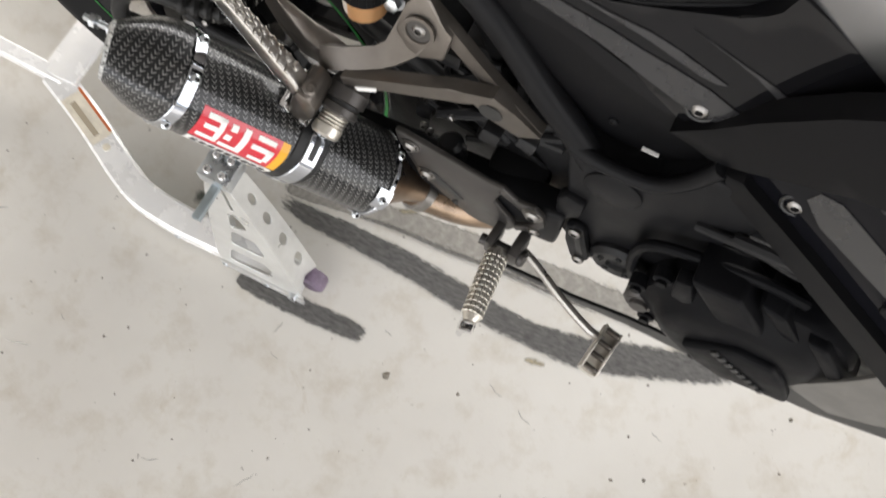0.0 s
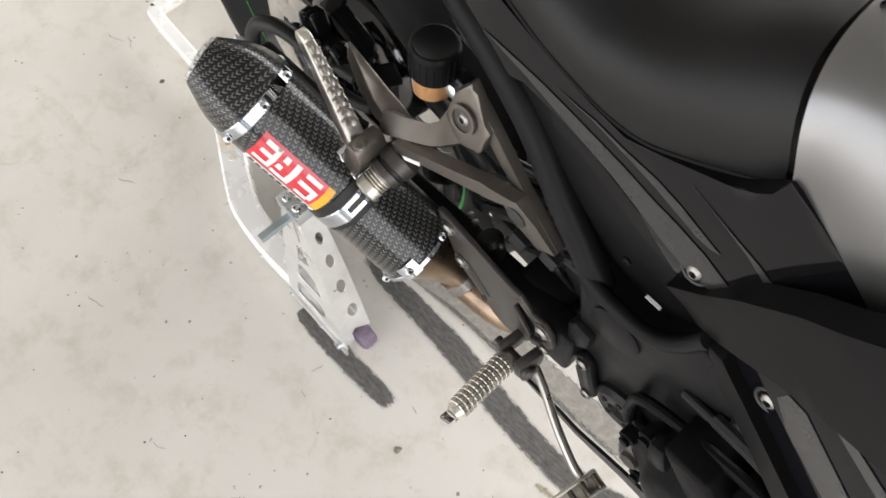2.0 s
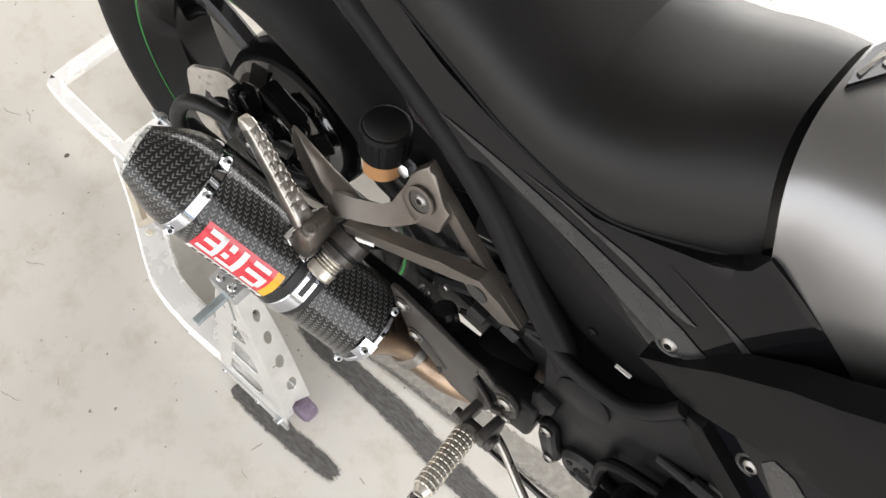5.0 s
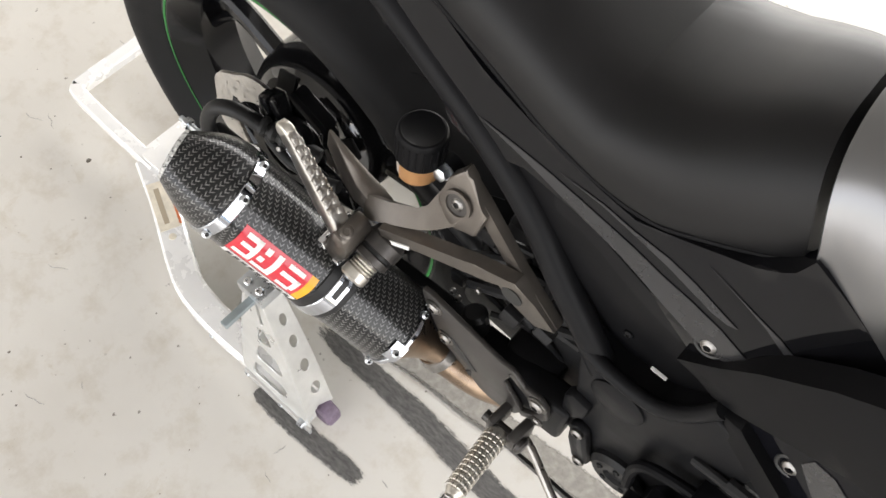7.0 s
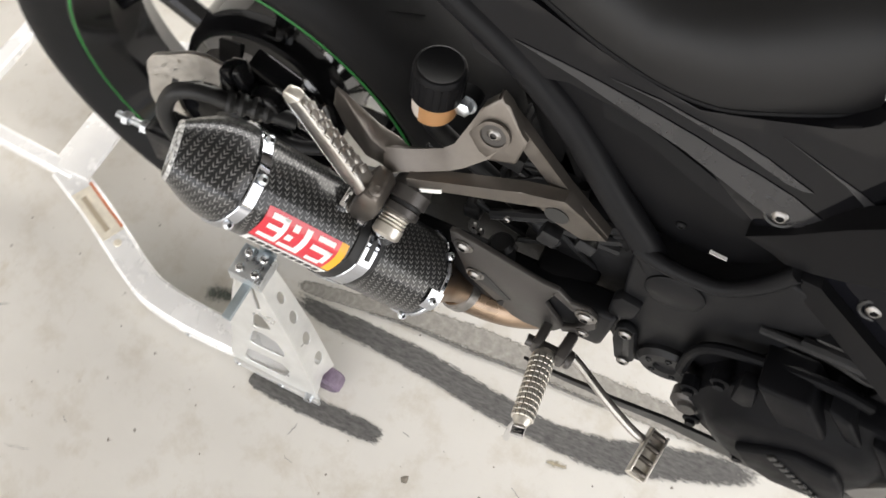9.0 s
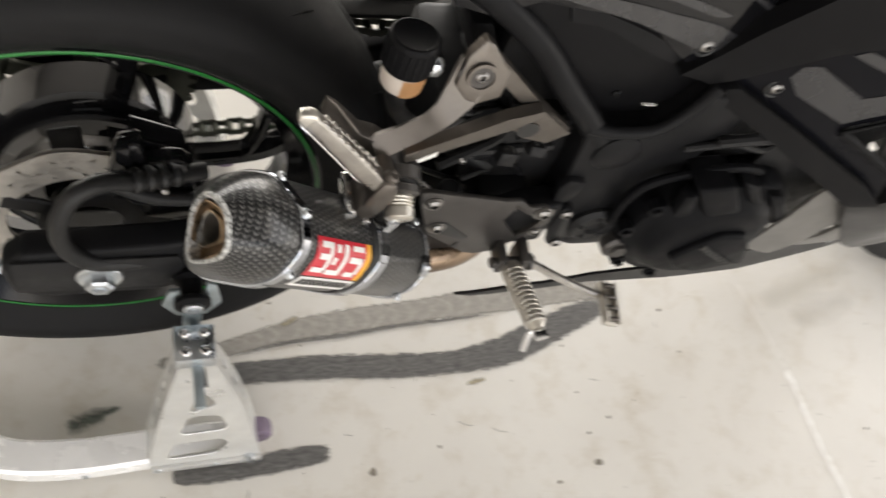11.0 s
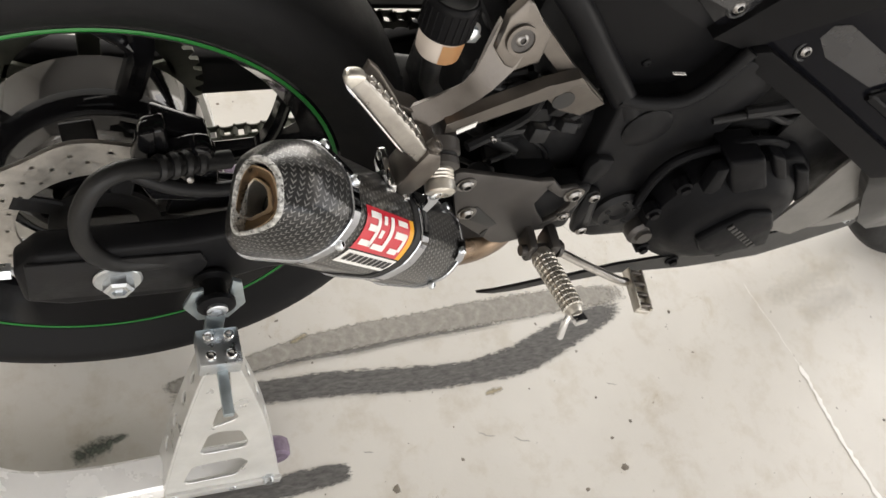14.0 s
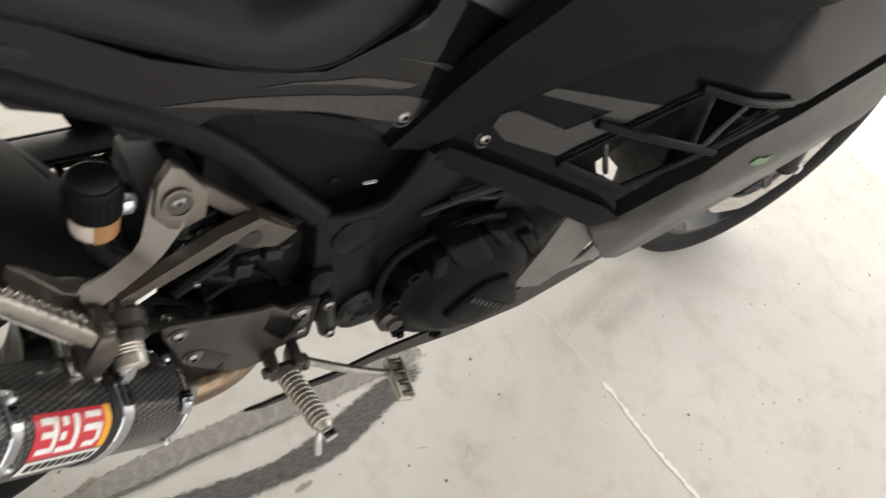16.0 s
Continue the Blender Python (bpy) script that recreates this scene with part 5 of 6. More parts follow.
clutch = part("clutch_cover", loft([cover_ring(-0.105, 1.0), cover_ring(-0.142, 1.0), cover_ring(-0.148, 0.965), cover_ring(-0.150, 0.90), cover_ring(-0.154, 0.80), cover_ring(-0.164, 0.72), cover_ring(-0.169, 0.60), cover_ring(-0.170, 0.3)]), ENGINE, bike, "black clutch cover")
part("cover_step", prism([(0.608, 0.385), (0.629, 0.412), (0.650, 0.432), (0.686, 0.430), (0.707, 0.403), (0.726, 0.362), (0.662, 0.345), (0.630, 0.358)], -0.178, -0.162, 0.005, 3), ENGINE, clutch)
for k in range(8):
    bx, bz = 0.636 + 0.0086 * k, 0.4175 - 0.0063 * k
    part("cover_bar", prism([(bx, bz), (bx + 0.0055, bz - 0.004), (bx + 0.0015, bz - 0.011), (bx - 0.004, bz - 0.007)], -0.1805, -0.1780, 0.0006), FLAT_BLACK, clutch, "dark raised bar")
part("filler_ring", lathe([(0, 0.0125), (0.003, 0.0135), (0.004, 0.011), (0.001, 0.010)], (0.6065, -0.1565, 0.430), (0, -1, 0.15), 28, False), GUARD, clutch, "dull metal ring")
part("cable_arm", prism([(0.572, 0.462), (0.566, 0.500), (0.580, 0.503), (0.592, 0.466), (0.585, 0.458)], -0.166, -0.150, 0.003), ENGINE, clutch)
part("sensor_box", prism([(0.575, 0.510), (0.619, 0.515), (0.673, 0.446), (0.674, 0.439), (0.648, 0.427), (0.610, 0.462)], -0.165, -0.12, 0.005, 3), ENGINE, clutch, "dark grey box cover")
part("sensor_side", prism([(0.635, 0.510), (0.659, 0.503), (0.725, 0.421), (0.699, 0.432)], -0.158, -0.12, 0.004, 3), ENGINE, clutch)
part("connector", prism([(0.686, 0.485), (0.706, 0.483), (0.759, 0.417), (0.734, 0.421)], -0.160, -0.125, 0.004, 3), ENGINE, clutch)
for x, z in ((0.548, 0.408), (0.562, 0.452), (0.60, 0.484), (0.735, 0.36), (0.70, 0.312), (0.64, 0.298), (0.575, 0.335)):
    part("cover_bolt", joined(lathe([(0, 0.009), (0.012, 0.009), (0.013, 0.007)], (x, -0.140, z), (0, -1, 0), 16), lathe([(0.012, 0.0055), (0.017, 0.0055)], (x, -0.140, z), (0, -1, 0), 6)), ENGINE, clutch)
part("oil_cap", joined(lathe([(0, 0.018), (0.012, 0.018), (0.016, 0.014)], (0.561, -0.135, 0.360), (0, -1, 0.1), 28), lathe([(0.016, 0.010), (0.020, 0.009)], (0.561, -0.135, 0.360), (0, -1, 0.1), 24)), GUARD, bike, "grey oil level cap")
part("case_flange", tube([(0.535, -0.135, 0.405), (0.531, -0.136, 0.453), (0.541, -0.138, 0.486), (0.58, -0.138, 0.503), (0.632, -0.138, 0.513), (0.672, -0.134, 0.500)], 0.0055, 10), ENGINE, bike)
for k in range(3):
    a = V(0.56 + 0.03 * k, -0.125 - 0.003 * k, 0.53 + 0.014 * k)
    part("engine_hose", tube([a, a + V(0.05, -0.006, 0.016), a + V(0.10, 0.0, -0.003 + 0.01 * (k % 2)), a + V(0.14, 0.02, 0.0)], 0.007 if k % 2 else 0.0045, 10), DARK, bike)
# Added dark sheet that keeps bright floor out of the engine gap.
part("gap_filler_sheet", prism([(0.72, 0.30), (0.74, 0.46), (0.80, 0.52), (0.89, 0.40), (0.98, 0.25), (0.9, 0.20)], -0.035, -0.02, 0.003), DARK, bike)
part("radiator", box((0.93, 0, 0.56), (0.05, 0.27, 0.28), (0, -18, 0), 0.006), DARK, bike, "black radiator")
part("radiator_fan", lathe([(0, 0.10), (0.02, 0.10), (0.02, 0.09), (0.004, 0.088)], (0.89, 0, 0.55), (-1, 0, 0.3), 32), DARK, bike)
part("header_pipe", tube([(0.80, -0.05, 0.50), (0.86, -0.06, 0.42), (0.86, -0.06, 0.30), (0.80, -0.05, 0.235), (0.70, -0.05, 0.225)], 0.019, 16), DARK, bike, "dark header pipe")

# ---------------------------------------------------------------- fairing
def fy(x, z):
    y = -(0.108 + 0.26 * min(max(x - 0.53, 0), 0.35))
    return y + 0.26 * max(0, 0.5 + 0.3 * (x - 0.85) - z) * min(1, max(0, (x - 0.6) / 0.1))


def off(d):
    return lambda x, z: fy(x, z) + d


part("upper_fairing", panel([(0.503, 0.626), (0.529, 0.654), (0.549, 0.691), (0.583, 0.744), (0.604, 0.770), (0.625, 0.80), (0.70, 0.87), (0.85, 0.93), (1.0, 0.92), (1.02, 0.84), (0.883, 0.810), (0.773, 0.768), (0.714, 0.741), (0.622, 0.687), (0.575, 0.645), (0.556, 0.628), (0.538, 0.617)], off(-0.004), 0.02, 0.02, 0.003), PLASTIC, bike, "satin black upper fairing panel")
side = part("side_fairing", panel([(0.556, 0.622), (0.622, 0.678), (0.714, 0.733), (0.773, 0.760), (0.883, 0.802), (1.02, 0.83), (1.12, 0.80), (1.12, 0.71), (0.995, 0.648), (0.946, 0.672), (0.820, 0.699), (0.743, 0.638), (0.694, 0.596), (0.788, 0.549), (0.806, 0.505), (0.750, 0.514), (0.690, 0.545), (0.566, 0.602)], off(0.003), 0.012, 0.02, 0.002), LACQUER, bike, "gloss black side fairing with grey graphics")
part("grey_graphic", panel([(0.606, 0.643), (0.609, 0.659), (0.624, 0.664), (0.684, 0.639), (0.724, 0.665), (0.651, 0.682), (0.640, 0.685), (0.651, 0.693), (0.778, 0.674), (0.757, 0.659), (0.738, 0.642), (0.707, 0.618), (0.690, 0.602), (0.625, 0.624)], off(0.0022), 0.0008, 0.02, 0), GREY, side, "grey zigzag graphic")
part("fairing_arm", panel([(0.552, 0.618), (0.566, 0.623), (0.642, 0.590), (0.772, 0.529), (0.806, 0.504), (0.775, 0.491), (0.735, 0.512), (0.616, 0.573), (0.562, 0.598)], off(-0.007), 0.022, 0.02, 0.003), PLASTIC, side, "satin black diagonal fairing arm")
part("vent_frame", joined(
    sweep([V(0.696, fy(0.696, 0.593), 0.593), V(0.74, fy(0.74, 0.573), 0.573), V(0.786, fy(0.786, 0.552), 0.552)], rect(0.006, 0.01, 0.002)),
    sweep([V(0.786, fy(0.786, 0.552), 0.552), V(0.863, fy(0.863, 0.609), 0.609), V(0.95, fy(0.95, 0.65), 0.65)], rect(0.006, 0.01, 0.002))), PLASTIC, side)
for a, b in (((0.712, 0.651), (0.875, 0.610)), ((0.805, 0.702), (0.960, 0.666))):
    pa = [V(a[0] + (b[0] - a[0]) * k, fy(a[0] + (b[0] - a[0]) * k, a[1] + (b[1] - a[1]) * k) - 0.001 - 0.003 * math.sin(k * math.pi), a[1] + (b[1] - a[1]) * k) for k in (0, 0.15, 0.4, 0.7, 1.0)]
    part("vent_fin", sweep(spline(pa, 4), rect(0.009, 0.010, 0.003)), PLASTIC, side, "satin black vent fin")
part("vent_strut", sweep([(0.748, -0.152, 0.612), (0.772, -0.157, 0.564)], rect(0.007, 0.005, 0.001)), GUARD, side)
# Dark backing added so that the vent reads as deep shade.
part("vent_liner", prism([(0.64, 0.585), (0.75, 0.66), (0.82, 0.715), (0.99, 0.69), (0.92, 0.61), (0.79, 0.515)], -0.118, -0.113, 0.001), DARK, side, "dark sheet closing the vent from behind")
part("vent_trim", joined(sweep([V(x, fy(x, z) - 0.001, z) for x, z in ((0.694, 0.594), (0.743, 0.637), (0.820, 0.699))], rect(0.004, 0.004, 0.001)), sweep([V(x, fy(x, z) - 0.001, z) for x, z in ((0.788, 0.548), (0.873, 0.627), (0.930, 0.660))], rect(0.004, 0.004, 0.001))), PLASTIC, side)
lower = part("belly_fairing", panel([(0.767, 0.503), (0.806, 0.500), (0.862, 0.559), (0.928, 0.612), (0.995, 0.638), (1.11, 0.704), (1.20, 0.70), (1.185, 0.64), (1.158, 0.543), (1.099, 0.432), (1.03, 0.365), (0.974, 0.333), (0.93, 0.335), (0.895, 0.36), (0.868, 0.377), (0.804, 0.453)], off(-0.002), 0.02, 0.02, 0.003), BELLY, bike, "satin black belly fairing")
part("green_smear", panel([(0.970, 0.568), (0.982, 0.576), (0.994, 0.570), (1.010, 0.572), (1.004, 0.558), (0.985, 0.560)], off(-0.0036), 0.0006, 0.02, 0), mat("pale_green_scuff", (0.09, 0.20, 0.08), 0.5), lower, "faint green scuff")
part("heat_shield", panel([(0.712, 0.385), (0.742, 0.452), (0.755, 0.497), (0.785, 0.488), (0.822, 0.430), (0.80, 0.392), (0.762, 0.368)], lambda x, z: -0.158 - 0.10 * max(0, 0.48 - z), 0.004, 0.02, 0.001), LIGHTPLATE, bike, "pale grey heat shield")
part("belly_lip", panel([(0.714, 0.378), (0.764, 0.363), (0.803, 0.388), (0.826, 0.425), (0.872, 0.374), (0.852, 0.352), (0.789, 0.330), (0.734, 0.329)], lambda x, z: -0.168 + 0.35 * max(0, 0.40 - z), 0.005, 0.02, 0.0015), LIGHTPLATE, bike, "pale grey lower fairing lip")
# Added filler: darkens the opening between engine and fairing arm.
part("gap_filler_panel", prism([(0.66, 0.42), (0.68, 0.57), (0.78, 0.57), (0.83, 0.49), (0.85, 0.40), (0.78, 0.36)], -0.122, -0.116, 0.002), DARK, bike, "black filler panel closing the gap behind the fairing")
part("belly_pan", joined(
    panel([(0.398, 0.243), (0.420, 0.249), (0.450, 0.262), (0.475, 0.274), (0.56, 0.298), (0.68, 0.312), (0.80, 0.352), (0.86, 0.385), (0.90, 0.365), (0.895, 0.345), (0.845, 0.318), (0.78, 0.288), (0.68, 0.276), (0.56, 0.278), (0.475, 0.262), (0.45, 0.250), (0.42, 0.2415)], lambda x, z: -0.150 + 0.02 * max(0, 0.5 - x) * 5, 0.004, 0.02),
    prism([(0.47, 0.262), (0.90, 0.345), (0.88, 0.30), (0.70, 0.225), (0.5, 0.235)], -0.02, 0.14, 0.006)), BELLY, bike, "satin black belly pan")

# far half of the fairing closes the bike
part("far_fairing", joined(
    prism([(0.50, 0.63), (0.60, 0.77), (0.70, 0.87), (1.0, 0.92), (1.12, 0.80), (1.12, 0.71), (0.80, 0.56)], 0.15, 0.17, 0.006),
    prism([(0.78, 0.50), (0.93, 0.61), (1.15, 0.70), (1.10, 0.43), (0.97, 0.33), (0.70, 0.27), (0.62, 0.30)], 0.14, 0.155, 0.006)), PLASTIC, bike, "satin black far side fairing")
part("front_cowl", prism([(1.0, 0.93), (1.12, 0.80), (1.20, 0.80), (1.16, 0.92)], -0.16, 0.16, 0.02), GLOSS, bike)
part("front_fork", joined(tube([(1.430, -0.070, 0.296), (1.30, -0.085, 0.60), (1.22, -0.085, 0.84)], 0.022, 20), tube([(1.430, 0.090, 0.296), (1.30, 0.085, 0.60), (1.22, 0.085, 0.84)], 0.022, 20)), DARK, bike, "black front fork legs")
part("front_axle_bolt", joined(lathe([(0, 0.014), (0.006, 0.014)], (1.434, -0.080, 0.305), (0, -1, 0), 24), lathe([(0.006, 0.010), (0.016, 0.010), (0.017, 0.006)], (1.434, -0.080, 0.305), (0, -1, 0), 6)), STEEL, bike, "plated front axle bolt")
part("front_mudguard", loft([[FRONT + V(0.315 * math.cos(a), w, 0.315 * math.sin(a)) - V(0, 0, abs(w) * abs(w) * 4) for w in (-0.065, -0.05, -0.02, 0.02, 0.05, 0.065)] for a in [math.radians(d) for d in range(40, 171, 10)]], False), GLOSS, bike, "gloss black front mudguard")

# fairing screws
for p in ((0.5147, -0.1042, 0.656), (0.605, fy(0.605, 0.624) + 0.004, 0.6245)):
    part("screw_cup", lathe([(-0.004, 0.0118), (0.0, 0.0118), (0.0010, 0.0105), (0.0002, 0.0090), (-0.004, 0.008)], p, (0, -1, 0.15), 28), FLAT_BLACK, bike, "black rubber screw cup")
    bolt(V(*p) + V(0, 0.0008, 0), (0, -1, 0.15), 0.0066, bike, BOLT, "fairing_screw", label="dulled domed fairing screw")
bolt((0.872, -0.152, 0.362), (0, -1, 0), 0.005, bike, STEEL, "belly_screw")

# ---------------------------------------------------------------- seat, tail and tank
def seat_ring(x):
    t = (x - 0.0) / 0.53
    edge = 0.080 + 0.0125 * min(1, max(0, (x - 0.15) / 0.2))
    if x > 0.42:
        edge -= 0.020 * ((x - 0.42) / 0.106) ** 2
    flat = 0.785 - 0.40 * (x - 0.22) if x < 0.38 else 0.721 - 0.10 * (x - 0.38)
    low = flat + 0.46 * max(0, x - 0.43)
    top = flat + 0.052 + 0.006 * math.sin(t * 3) + 0.36 * max(0, x - 0.38) + 0.15 * max(0, x - 0.43)
    back = 0.030 * min(1, max(0, (x - 0.42) / 0.08))
    pts = []
    for k in range(29):
        a = math.pi * k / 28
        c, s = math.cos(a), math.sin(a)
        pts.append(V(x - back * s, -edge * math.copysign(abs(c) ** 0.62, c), low + (top - low) * s ** 0.75))
    return pts


part("seat", loft([seat_ring(x) for x in (-0.15, -0.05, 0.05, 0.12, 0.18, 0.24, 0.30, 0.35, 0.38, 0.41, 0.44, 0.47, 0.495, 0.510, 0.519, 0.526)] + [[p + V(0.003, -p.y * 0.07, -0.008) for p in seat_ring(0.526)]]), SEAT, bike, "black textured vinyl seat")
part("seat_piping", tube([seat_ring(x)[0] + V(0, 0.0015, 0.0005) for x in (0.05, 0.18, 0.24, 0.30, 0.35, 0.40, 0.44, 0.47, 0.50, 0.52)], 0.0028, 8, 4), PLASTIC, bike)


def ty_(x, z):
    """Tail side: leans in towards its top."""
    return -0.1045 + 0.17 * max(0, z - 0.66) * (1 if x > 0.3 else 1 + (0.3 - x) * 0.8) + 0.02 * max(0, 0.3 - x) - 0.10 * max(0, x - 0.57)


tail = part("tail_panel", panel([(-0.06, 0.885), (0.06, 0.845), (0.22, 0.782), (0.29, 0.748), (0.354, 0.729), (0.40, 0.720), (0.43, 0.716), (0.450, 0.7225), (0.471, 0.7306), (0.489, 0.7377), (0.507, 0.7446), (0.519, 0.7525), (0.5265, 0.760), (0.531, 0.776), (0.550, 0.768), (0.580, 0.754), (0.607, 0.740), (0.626, 0.733), (0.600, 0.715), (0.574, 0.695), (0.545, 0.667), (0.522, 0.642), (0.506, 0.634), (0.443, 0.680), (0.342, 0.692), (0.300, 0.678), (0.272, 0.684), (0.258, 0.706), (0.200, 0.723), (0.176, 0.750), (0.12, 0.786), (0.05, 0.825), (-0.02, 0.862)], ty_, 0.02, 0.02, 0.002), GLOSS, bike, "gloss black tail panel with grey stripes")
for pts, nm in (([(0.297, 0.709), (0.334, 0.7072), (0.360, 0.7052), (0.389, 0.7015), (0.437, 0.6942), (0.464, 0.6885), (0.489, 0.6848), (0.514, 0.6795), (0.544, 0.6685), (0.527, 0.6520), (0.505, 0.6535), (0.472, 0.6655), (0.434, 0.6785), (0.392, 0.6887), (0.373, 0.6930), (0.345, 0.7000)], "wide grey stripe"),
                ([(0.369, 0.7114), (0.406, 0.7112), (0.433, 0.7078), (0.462, 0.7062), (0.483, 0.7020), (0.508, 0.6942), (0.522, 0.690), (0.515, 0.6878), (0.503, 0.6884), (0.482, 0.6942), (0.463, 0.6994), (0.434, 0.7048), (0.406, 0.7096)], "thin grey stripe"),
                ([(0.485, 0.7233), (0.521, 0.7129), (0.545, 0.7066), (0.571, 0.6963), (0.566, 0.6902), (0.535, 0.7068), (0.514, 0.7142)], "tapered grey stripe")):
    part("stripe", panel(pts, lambda x, z: ty_(x, z) - 0.0009, 0.0005, 0.02, 0), GREY, tail, nm)
part("lower_stripe", panel([(0.369, 0.688), (0.398, 0.686), (0.428, 0.676), (0.449, 0.668), (0.476, 0.656), (0.506, 0.638), (0.497, 0.628), (0.467, 0.642), (0.449, 0.650), (0.419, 0.665), (0.400, 0.671), (0.375, 0.673)], lambda x, z: cover_y(x, z) - 0.0025, 0.002, 0.02, 0), FRAME, bike, "dull dark stripe on the side cover")
part("tail_far", prism([(-0.06, 0.885), (0.22, 0.782), (0.375, 0.722), (0.575, 0.75), (0.549, 0.691), (0.443, 0.680), (0.30, 0.680), (0.204, 0.703), (0.157, 0.728), (0.05, 0.80)], 0.085, 0.108, 0.004), GLOSS, bike)
part("tail_floor", prism([(-0.04, 0.865), (0.05, 0.815), (0.18, 0.755), (0.30, 0.70), (0.5, 0.66), (0.5, 0.69), (0.3, 0.73), (0.05, 0.835)], -0.085, 0.085, 0.004), DARK, bike)
# Flat black patch takes the place of the slot's shaded recess.
part("tail_slot", panel([(0.192, 0.748), (0.217, 0.737), (0.257, 0.714), (0.247, 0.714), (0.212, 0.728)], lambda x, z: ty_(x, z) - 0.0008, 0.0006, 0.02, 0), FLAT_BLACK, tail, "flat black patch in place of a moulded slot")


def tank_ring(x):
    half = 0.082 + 0.045 * min(1, max(0, (x - 0.54) / 0.25))
    low = 0.772 - 0.47 * min(0.11, max(0, x - 0.530))
    top = 0.836 + 0.085 * math.sin(min(1, max(0, (x - 0.52) / 0.36)) * math.pi / 2)
    pts = []
    for k in range(33):
        a = math.pi * k / 32
        c, s = math.cos(a), math.sin(a)
        pts.append(V(x - 0.030 * s, -half * math.copysign(abs(c) ** 0.72, c), low + (top - low) * s ** 0.8))
    return pts


def on_tank(x, y, lift):
    """A place on the tank's back near its middle line."""
    ring = tank_ring(x + 0.030)
    for p, q in zip(ring, ring[1:]):
        if p.y <= y <= q.y:
            k = (y - p.y) / max(1e-6, q.y - p.y)
            return V(x, y, p.z + (q.z - p.z) * k + lift)
    return V(x, y, ring[16].z + lift)


def tank_pad(pts, lift, thick):
    bm = bmesh.new()
    top = [bm.verts.new(on_tank(x, y, lift)) for x, y in pts]
    low = [bm.verts.new(on_tank(x, y, lift - thick)) for x, y in pts]
    bm.faces.new(top)
    bm.faces.new(low[::-1])
    for k in range(len(pts)):
        bm.faces.new((top[k - 1], top[k], low[k], low[k - 1]))
    return bm


tank = part("fuel_tank", loft([[p + V(0.002, -p.y * 0.05, -0.010) for p in tank_ring(0.530)]] + [tank_ring(x) for x in (0.531, 0.534, 0.540, 0.552, 0.57, 0.59, 0.615, 0.65, 0.70, 0.76, 0.83, 0.90, 0.98)]), TANK, bike, "satin metallic grey fuel tank")
pad = part("tank_pad", tank_pad([(0.505, -0.016), (0.503, 0.0), (0.503, 0.018), (0.510, 0.040), (0.530, 0.052), (0.560, 0.050), (0.60, 0.03), (0.60, -0.01), (0.56, -0.004), (0.542, 0.014), (0.524, 0.020), (0.519, 0.004)], 0.0035, 0.006), GLOSS, bike, "gloss black tank pad with chrome strokes")
for stroke in ([(0.505, -0.006), (0.5075, -0.008), (0.511, 0.014), (0.508, 0.016)], [(0.512, 0.006), (0.5155, 0.004), (0.516, 0.016), (0.513, 0.018)], [(0.512, 0.024), (0.516, 0.022), (0.532, 0.036), (0.529, 0.039)], [(0.534, 0.024), (0.538, 0.021), (0.56, 0.024), (0.56, 0.029)]):
    part("pad_stroke", tank_pad(stroke, 0.0045, 0.002), CHROME, pad, "raised chrome stroke")

# ---------------------------------------------------------------- paddock stand
stand = thing("paddock_stand", (0.0, -0.23, 0), "polished aluminium rear paddock stand lifting the motorcycle", "paddock stand")
LEFT = Matrix.Scale(-1, 4, (0, 1, 0))


def both(name, make, material, label="", parent=None):
    """One piece on each side of the motorcycle."""
    out = []
    for s in (1, -1):
        bm = make()
        if s < 0:
            bmesh.ops.transform(bm, matrix=LEFT, verts=bm.verts)
            bmesh.ops.reverse_faces(bm, faces=bm.faces)
        out.append(part(name, bm, material, parent or stand, label))
    return out


ARM = spline([(0.165, -0.2235, 0.030), (0.05, -0.2245, 0.030), (-0.03, -0.2265, 0.030), (-0.10, -0.220, 0.030), (-0.145, -0.203, 0.030), (-0.19, -0.180, 0.032), (-0.25, -0.150, 0.034), (-0.32, -0.120, 0.037)], 6)
both("side_arm", lambda: sweep(ARM, rect(0.042, 0.036, 0.004)), ALU, "polished rectangular aluminium arm")
part("cross_plate", box((-0.305, 0, 0.058), (0.065, 0.25, 0.008), (0, -8, 0), 0.002), ALU, stand, "bright aluminium cross plate")
part("handle", sweep(spline([(-0.30, -0.120, 0.046), (-0.40, -0.119, 0.051), (-0.494, -0.116, 0.056), (-0.506, -0.109, 0.057), (-0.509, -0.097, 0.057), (-0.509, 0.0, 0.057), (-0.509, 0.097, 0.057), (-0.506, 0.109, 0.057), (-0.494, 0.116, 0.056), (-0.40, 0.119, 0.051), (-0.30, 0.120, 0.046)], 3), rect(0.023, 0.023, 0.003)), ALU, stand, "square aluminium handle")
stk = part("warning_sticker", sweep([p + V(0, 0, 0.0185) for p in spline([(-0.195, -0.176, 0.0325), (-0.23, -0.160, 0.0335), (-0.275, -0.139, 0.035)], 4)], rect(0.034, 0.0008, 0.0002)), STICKER, stand, "cream warning sticker with orange edge")
part("sticker_edge", sweep([p + V(0.003, 0.0155, 0.0189) for p in spline([(-0.195, -0.176, 0.0325), (-0.23, -0.160, 0.0335), (-0.275, -0.139, 0.035)], 4)], rect(0.004, 0.0008, 0.0002)), ORANGE, stk)
part("sticker_bar", sweep([p + V(-0.001, -0.004, 0.0189) for p in spline([(-0.205, -0.171, 0.0325), (-0.23, -0.160, 0.0335), (-0.265, -0.144, 0.035)], 4)], rect(0.008, 0.0008, 0.0002)), mat("faded_print", (0.45, 0.38, 0.28), 0.5), stk)


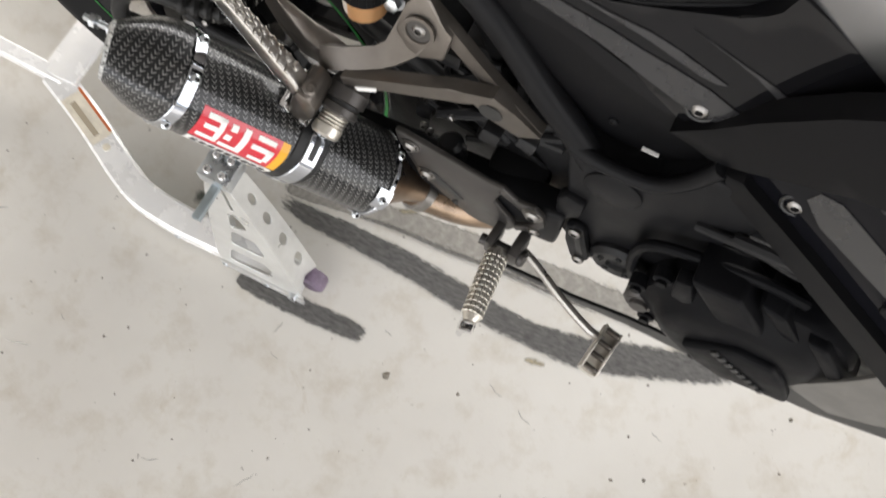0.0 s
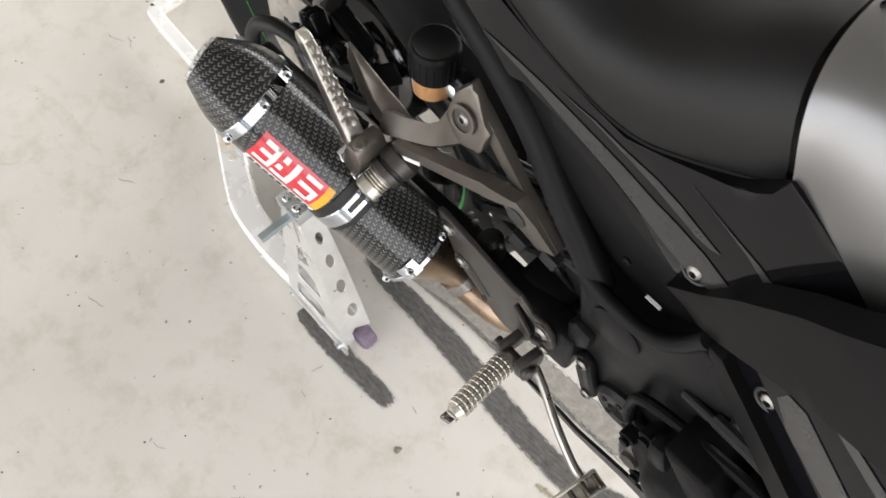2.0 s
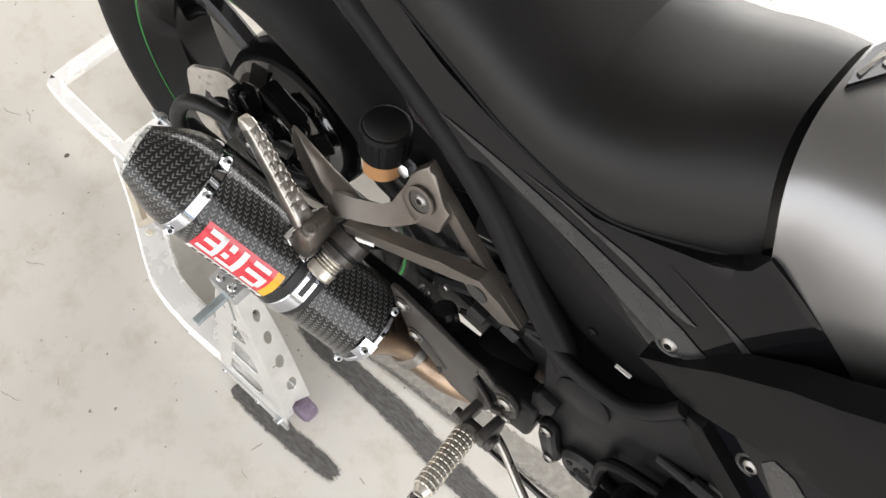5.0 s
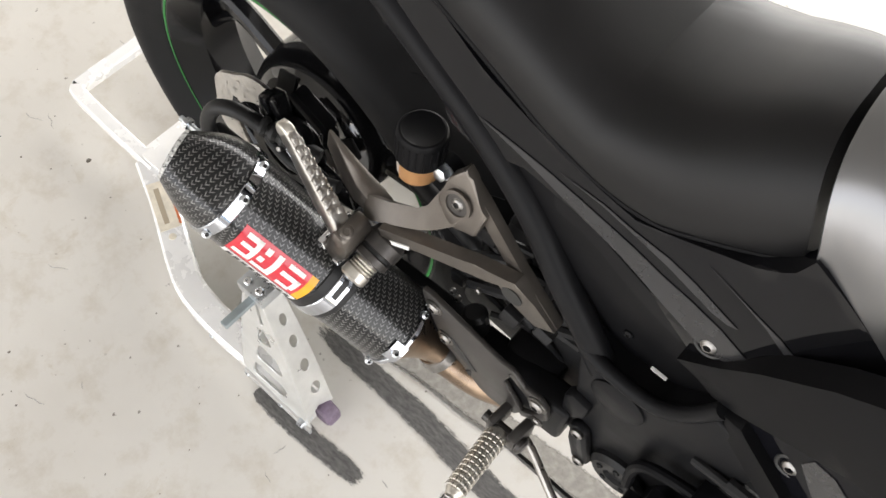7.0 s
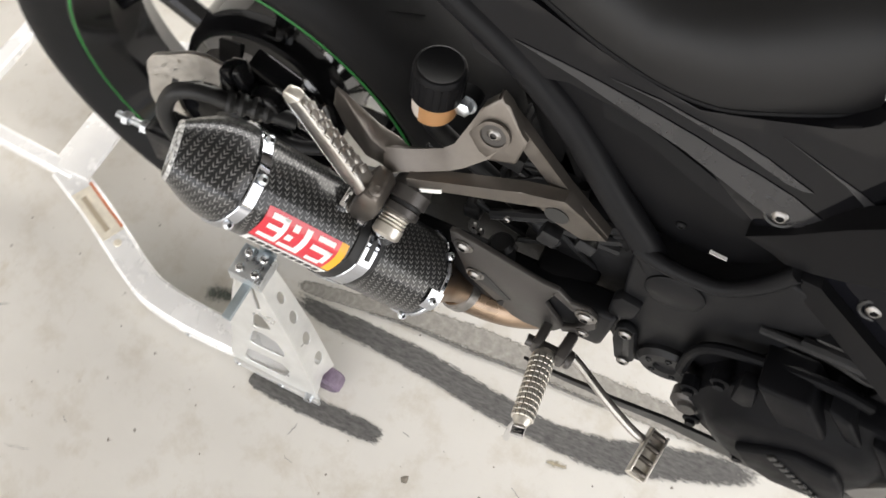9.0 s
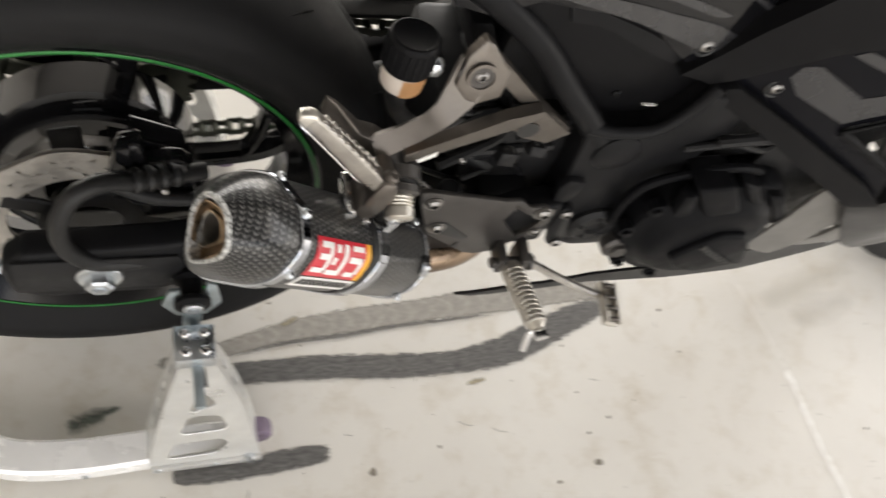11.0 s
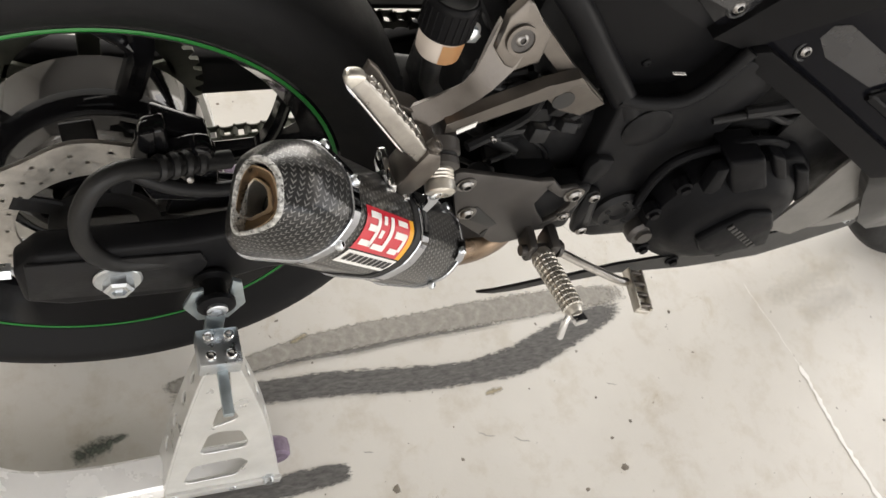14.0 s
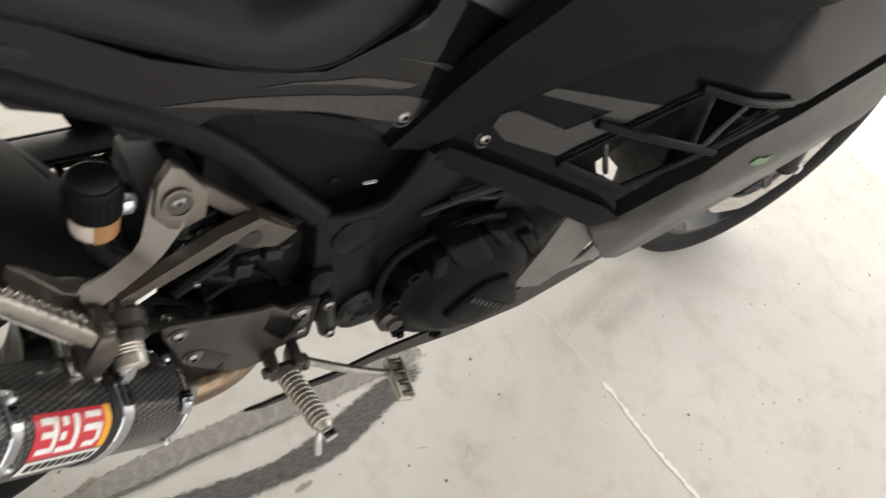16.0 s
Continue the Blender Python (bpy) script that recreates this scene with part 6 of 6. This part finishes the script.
def upright_edges(h):
    """Rear and front edge of the upright at a height from foot (0) to head (1)."""
    return 0.042 + 0.026 * h + 0.009 * h ** 3, 0.171 - 0.066 * h + 0.009 * math.sin(math.pi * h) + 0.006 * (1 - h) ** 4


def sheet(outline, holes, at, thick):
    """A thin sheet with open cut-outs; at(s, h) places its points."""
    bm = bmesh.new()
    edges = []
    for loop in [outline] + holes:
        vs = [bm.verts.new(at(*p)) for p in loop]
        edges += [bm.edges.new((vs[k - 1], vs[k])) for k in range(len(vs))]
    bmesh.ops.triangle_fill(bm, use_beauty=True, use_dissolve=False, edges=edges)
    bmesh.ops.recalc_face_normals(bm, faces=bm.faces)
    bmesh.ops.solidify(bm, geom=bm.faces[:], thickness=thick)
    return bevelled(bm, 0.0006, 1, 50)


def softened(pts, n=4, cut=0.3):
    """Rounds the corners of a cut-out."""
    out = []
    for k, p in enumerate(pts):
        p, a, b = Vector(p), Vector(pts[k - 1]), Vector(pts[(k + 1) % len(pts)])
        p0, p1 = p.lerp(a, cut), p.lerp(b, cut)
        for j in range(n):
            t = j / (n - 1)
            q = p0 * (1 - t) ** 2 + p * 2 * t * (1 - t) + p1 * t * t
            out.append((q.x, q.y))
    return out


def upright_face():
    """Outer sheet with a slot and three arched cut-outs, leaning outwards to its foot."""
    def at(s, h):
        x0, x1 = upright_edges(h)
        return V(x0 + (x1 - x0) * s, -0.248 + 0.030 * h, 0.028 + 0.267 * h)
    outline = [(0, k / 8) for k in range(8)] + [(s / 4, 1) for s in range(4)] + [(1, 1 - k / 8) for k in range(8)] + [(1 - s / 4, 0.0) for s in range(4)]
    holes = [softened([(0.53, 0.97), (0.675, 0.97), (0.625, 0.775), (0.53, 0.77)], 3, 0.12),
             softened([(0.40, 0.685), (0.50, 0.72), (0.60, 0.70), (0.68, 0.62), (0.62, 0.595), (0.33, 0.55)]),
             softened([(0.31, 0.49), (0.42, 0.515), (0.69, 0.50), (0.75, 0.40), (0.71, 0.345), (0.235, 0.335)], 4, 0.22),
             softened([(0.20, 0.24), (0.66, 0.25), (0.73, 0.20), (0.62, 0.09), (0.14, 0.075)], 4, 0.18)]
    return sheet(outline, holes, at, 0.003)


def upright_side(front):
    """Flange with a row of oval holes that grow towards the foot."""
    def at(s, h):
        x = upright_edges(h)[1 if front else 0]
        y0, y1 = -0.248 + 0.030 * h, -0.2 + 0.013 * h
        return V(x, y0 + (y1 - y0) * s, 0.028 + 0.267 * h)
    outline = [(0, 0.06 + 0.94 * k / 8) for k in range(8)] + [(0, 1), (0.33, 1), (0.67, 1)] + [(1, 1 - 0.94 * k / 8) for k in range(9)] + [(0.5, 0.12)]
    holes = [[(s + w * math.cos(a), h + r * math.sin(a)) for a in [2 * math.pi * k / 14 for k in range(14)]] for s, h, w, r in ((0.54, 0.835, 0.15, 0.036), (0.55, 0.68, 0.16, 0.040), (0.57, 0.487, 0.17, 0.045), (0.62, 0.273, 0.18, 0.050))]
    return sheet(outline, holes, at, 0.0025)


both("upright_plate", upright_face, PLATE, "aluminium upright plate with cut-outs")
both("upright_flange", lambda: upright_side(True), PLATE, "aluminium flange with oval holes")
both("upright_flange", lambda: upright_side(False), PLATE, "aluminium flange with oval holes")
both("foot_plate", lambda: prism([(0.044, 0.014), (0.044, 0.032), (0.178, 0.032), (0.178, 0.014)], -0.2520, -0.2470, 0.0015), PLATE, "aluminium foot strip")
both("head_block", lambda: box((0.0885, -0.2005, 0.295), (0.040, 0.038, 0.022), r=0.0015), STEEL, "grey metal clamp block")
for x, y in ((0.0795, -0.1905), (0.0985, -0.1905), (0.0795, -0.2105), (0.0985, -0.2105)):
    both("block_screw", lambda: lathe([(0, 0.0052), (0.0028, 0.0050), (0.0036, 0.0040), (0.0036, 0.0026), (0.001, 0.0024)], (x, y, 0.306), (0, 0, 1), 18), CHROME, "bright socket screw")
both("slide_bar", lambda: box((0.0905, -0.211, 0.286), (0.010, 0.104, 0.008), r=0.001), ZINC, "blue-tinged zinc slide bar")
both("hook_stem", lambda: box((0.0885, -0.172, 0.298), (0.018, 0.006, 0.05), r=0.001), ZINC)
both("spool_hook", lambda: prism([(0.074, 0.296), (0.059, 0.322), (0.066, 0.350), (0.076, 0.352), (0.077, 0.338), (0.080, 0.324), (0.088, 0.318), (0.097, 0.324), (0.100, 0.338), (0.101, 0.366), (0.110, 0.360), (0.117, 0.322), (0.103, 0.296)], -0.166, -0.161, 0.001), ZINC, "zinc-plated V hook under the spool")
both("stand_wheel", lambda: lathe([(0, 0.009), (0, 0.018), (0.003, 0.0215), (0.012, 0.0225), (0.021, 0.0215), (0.024, 0.018), (0.024, 0.009)], (0.172, -0.203, 0.028), (0, -1, 0), 32), PURPLE, "worn purple nylon wheel")
both("wheel_bolt", lambda: joined(lathe([(0, 0.006), (0.022, 0.006)], (0.162, -0.234, 0.030), (0, -1, 0), 16), lathe([(0.008, 0.0085), (0.016, 0.0085)], (0.162, -0.234, 0.030), (0, -1, 0), 6)), STEEL, "plated wheel bolt")
for x in (-0.03, 0.052, 0.12):
    both("arm_rivet", lambda: lathe([(0, 0.0045), (0.002, 0.004), (0.0025, 0.002)], (x, -0.2480 if x < 0.0 else -0.2520, 0.026), (0, -1, 0), 14), STEEL)
both("tube_plug", lambda: lathe([(0, 0.006), (0.0015, 0.0055)], (-0.184, -0.184, 0.0495), (0, 0, 1), 18), STICKER)
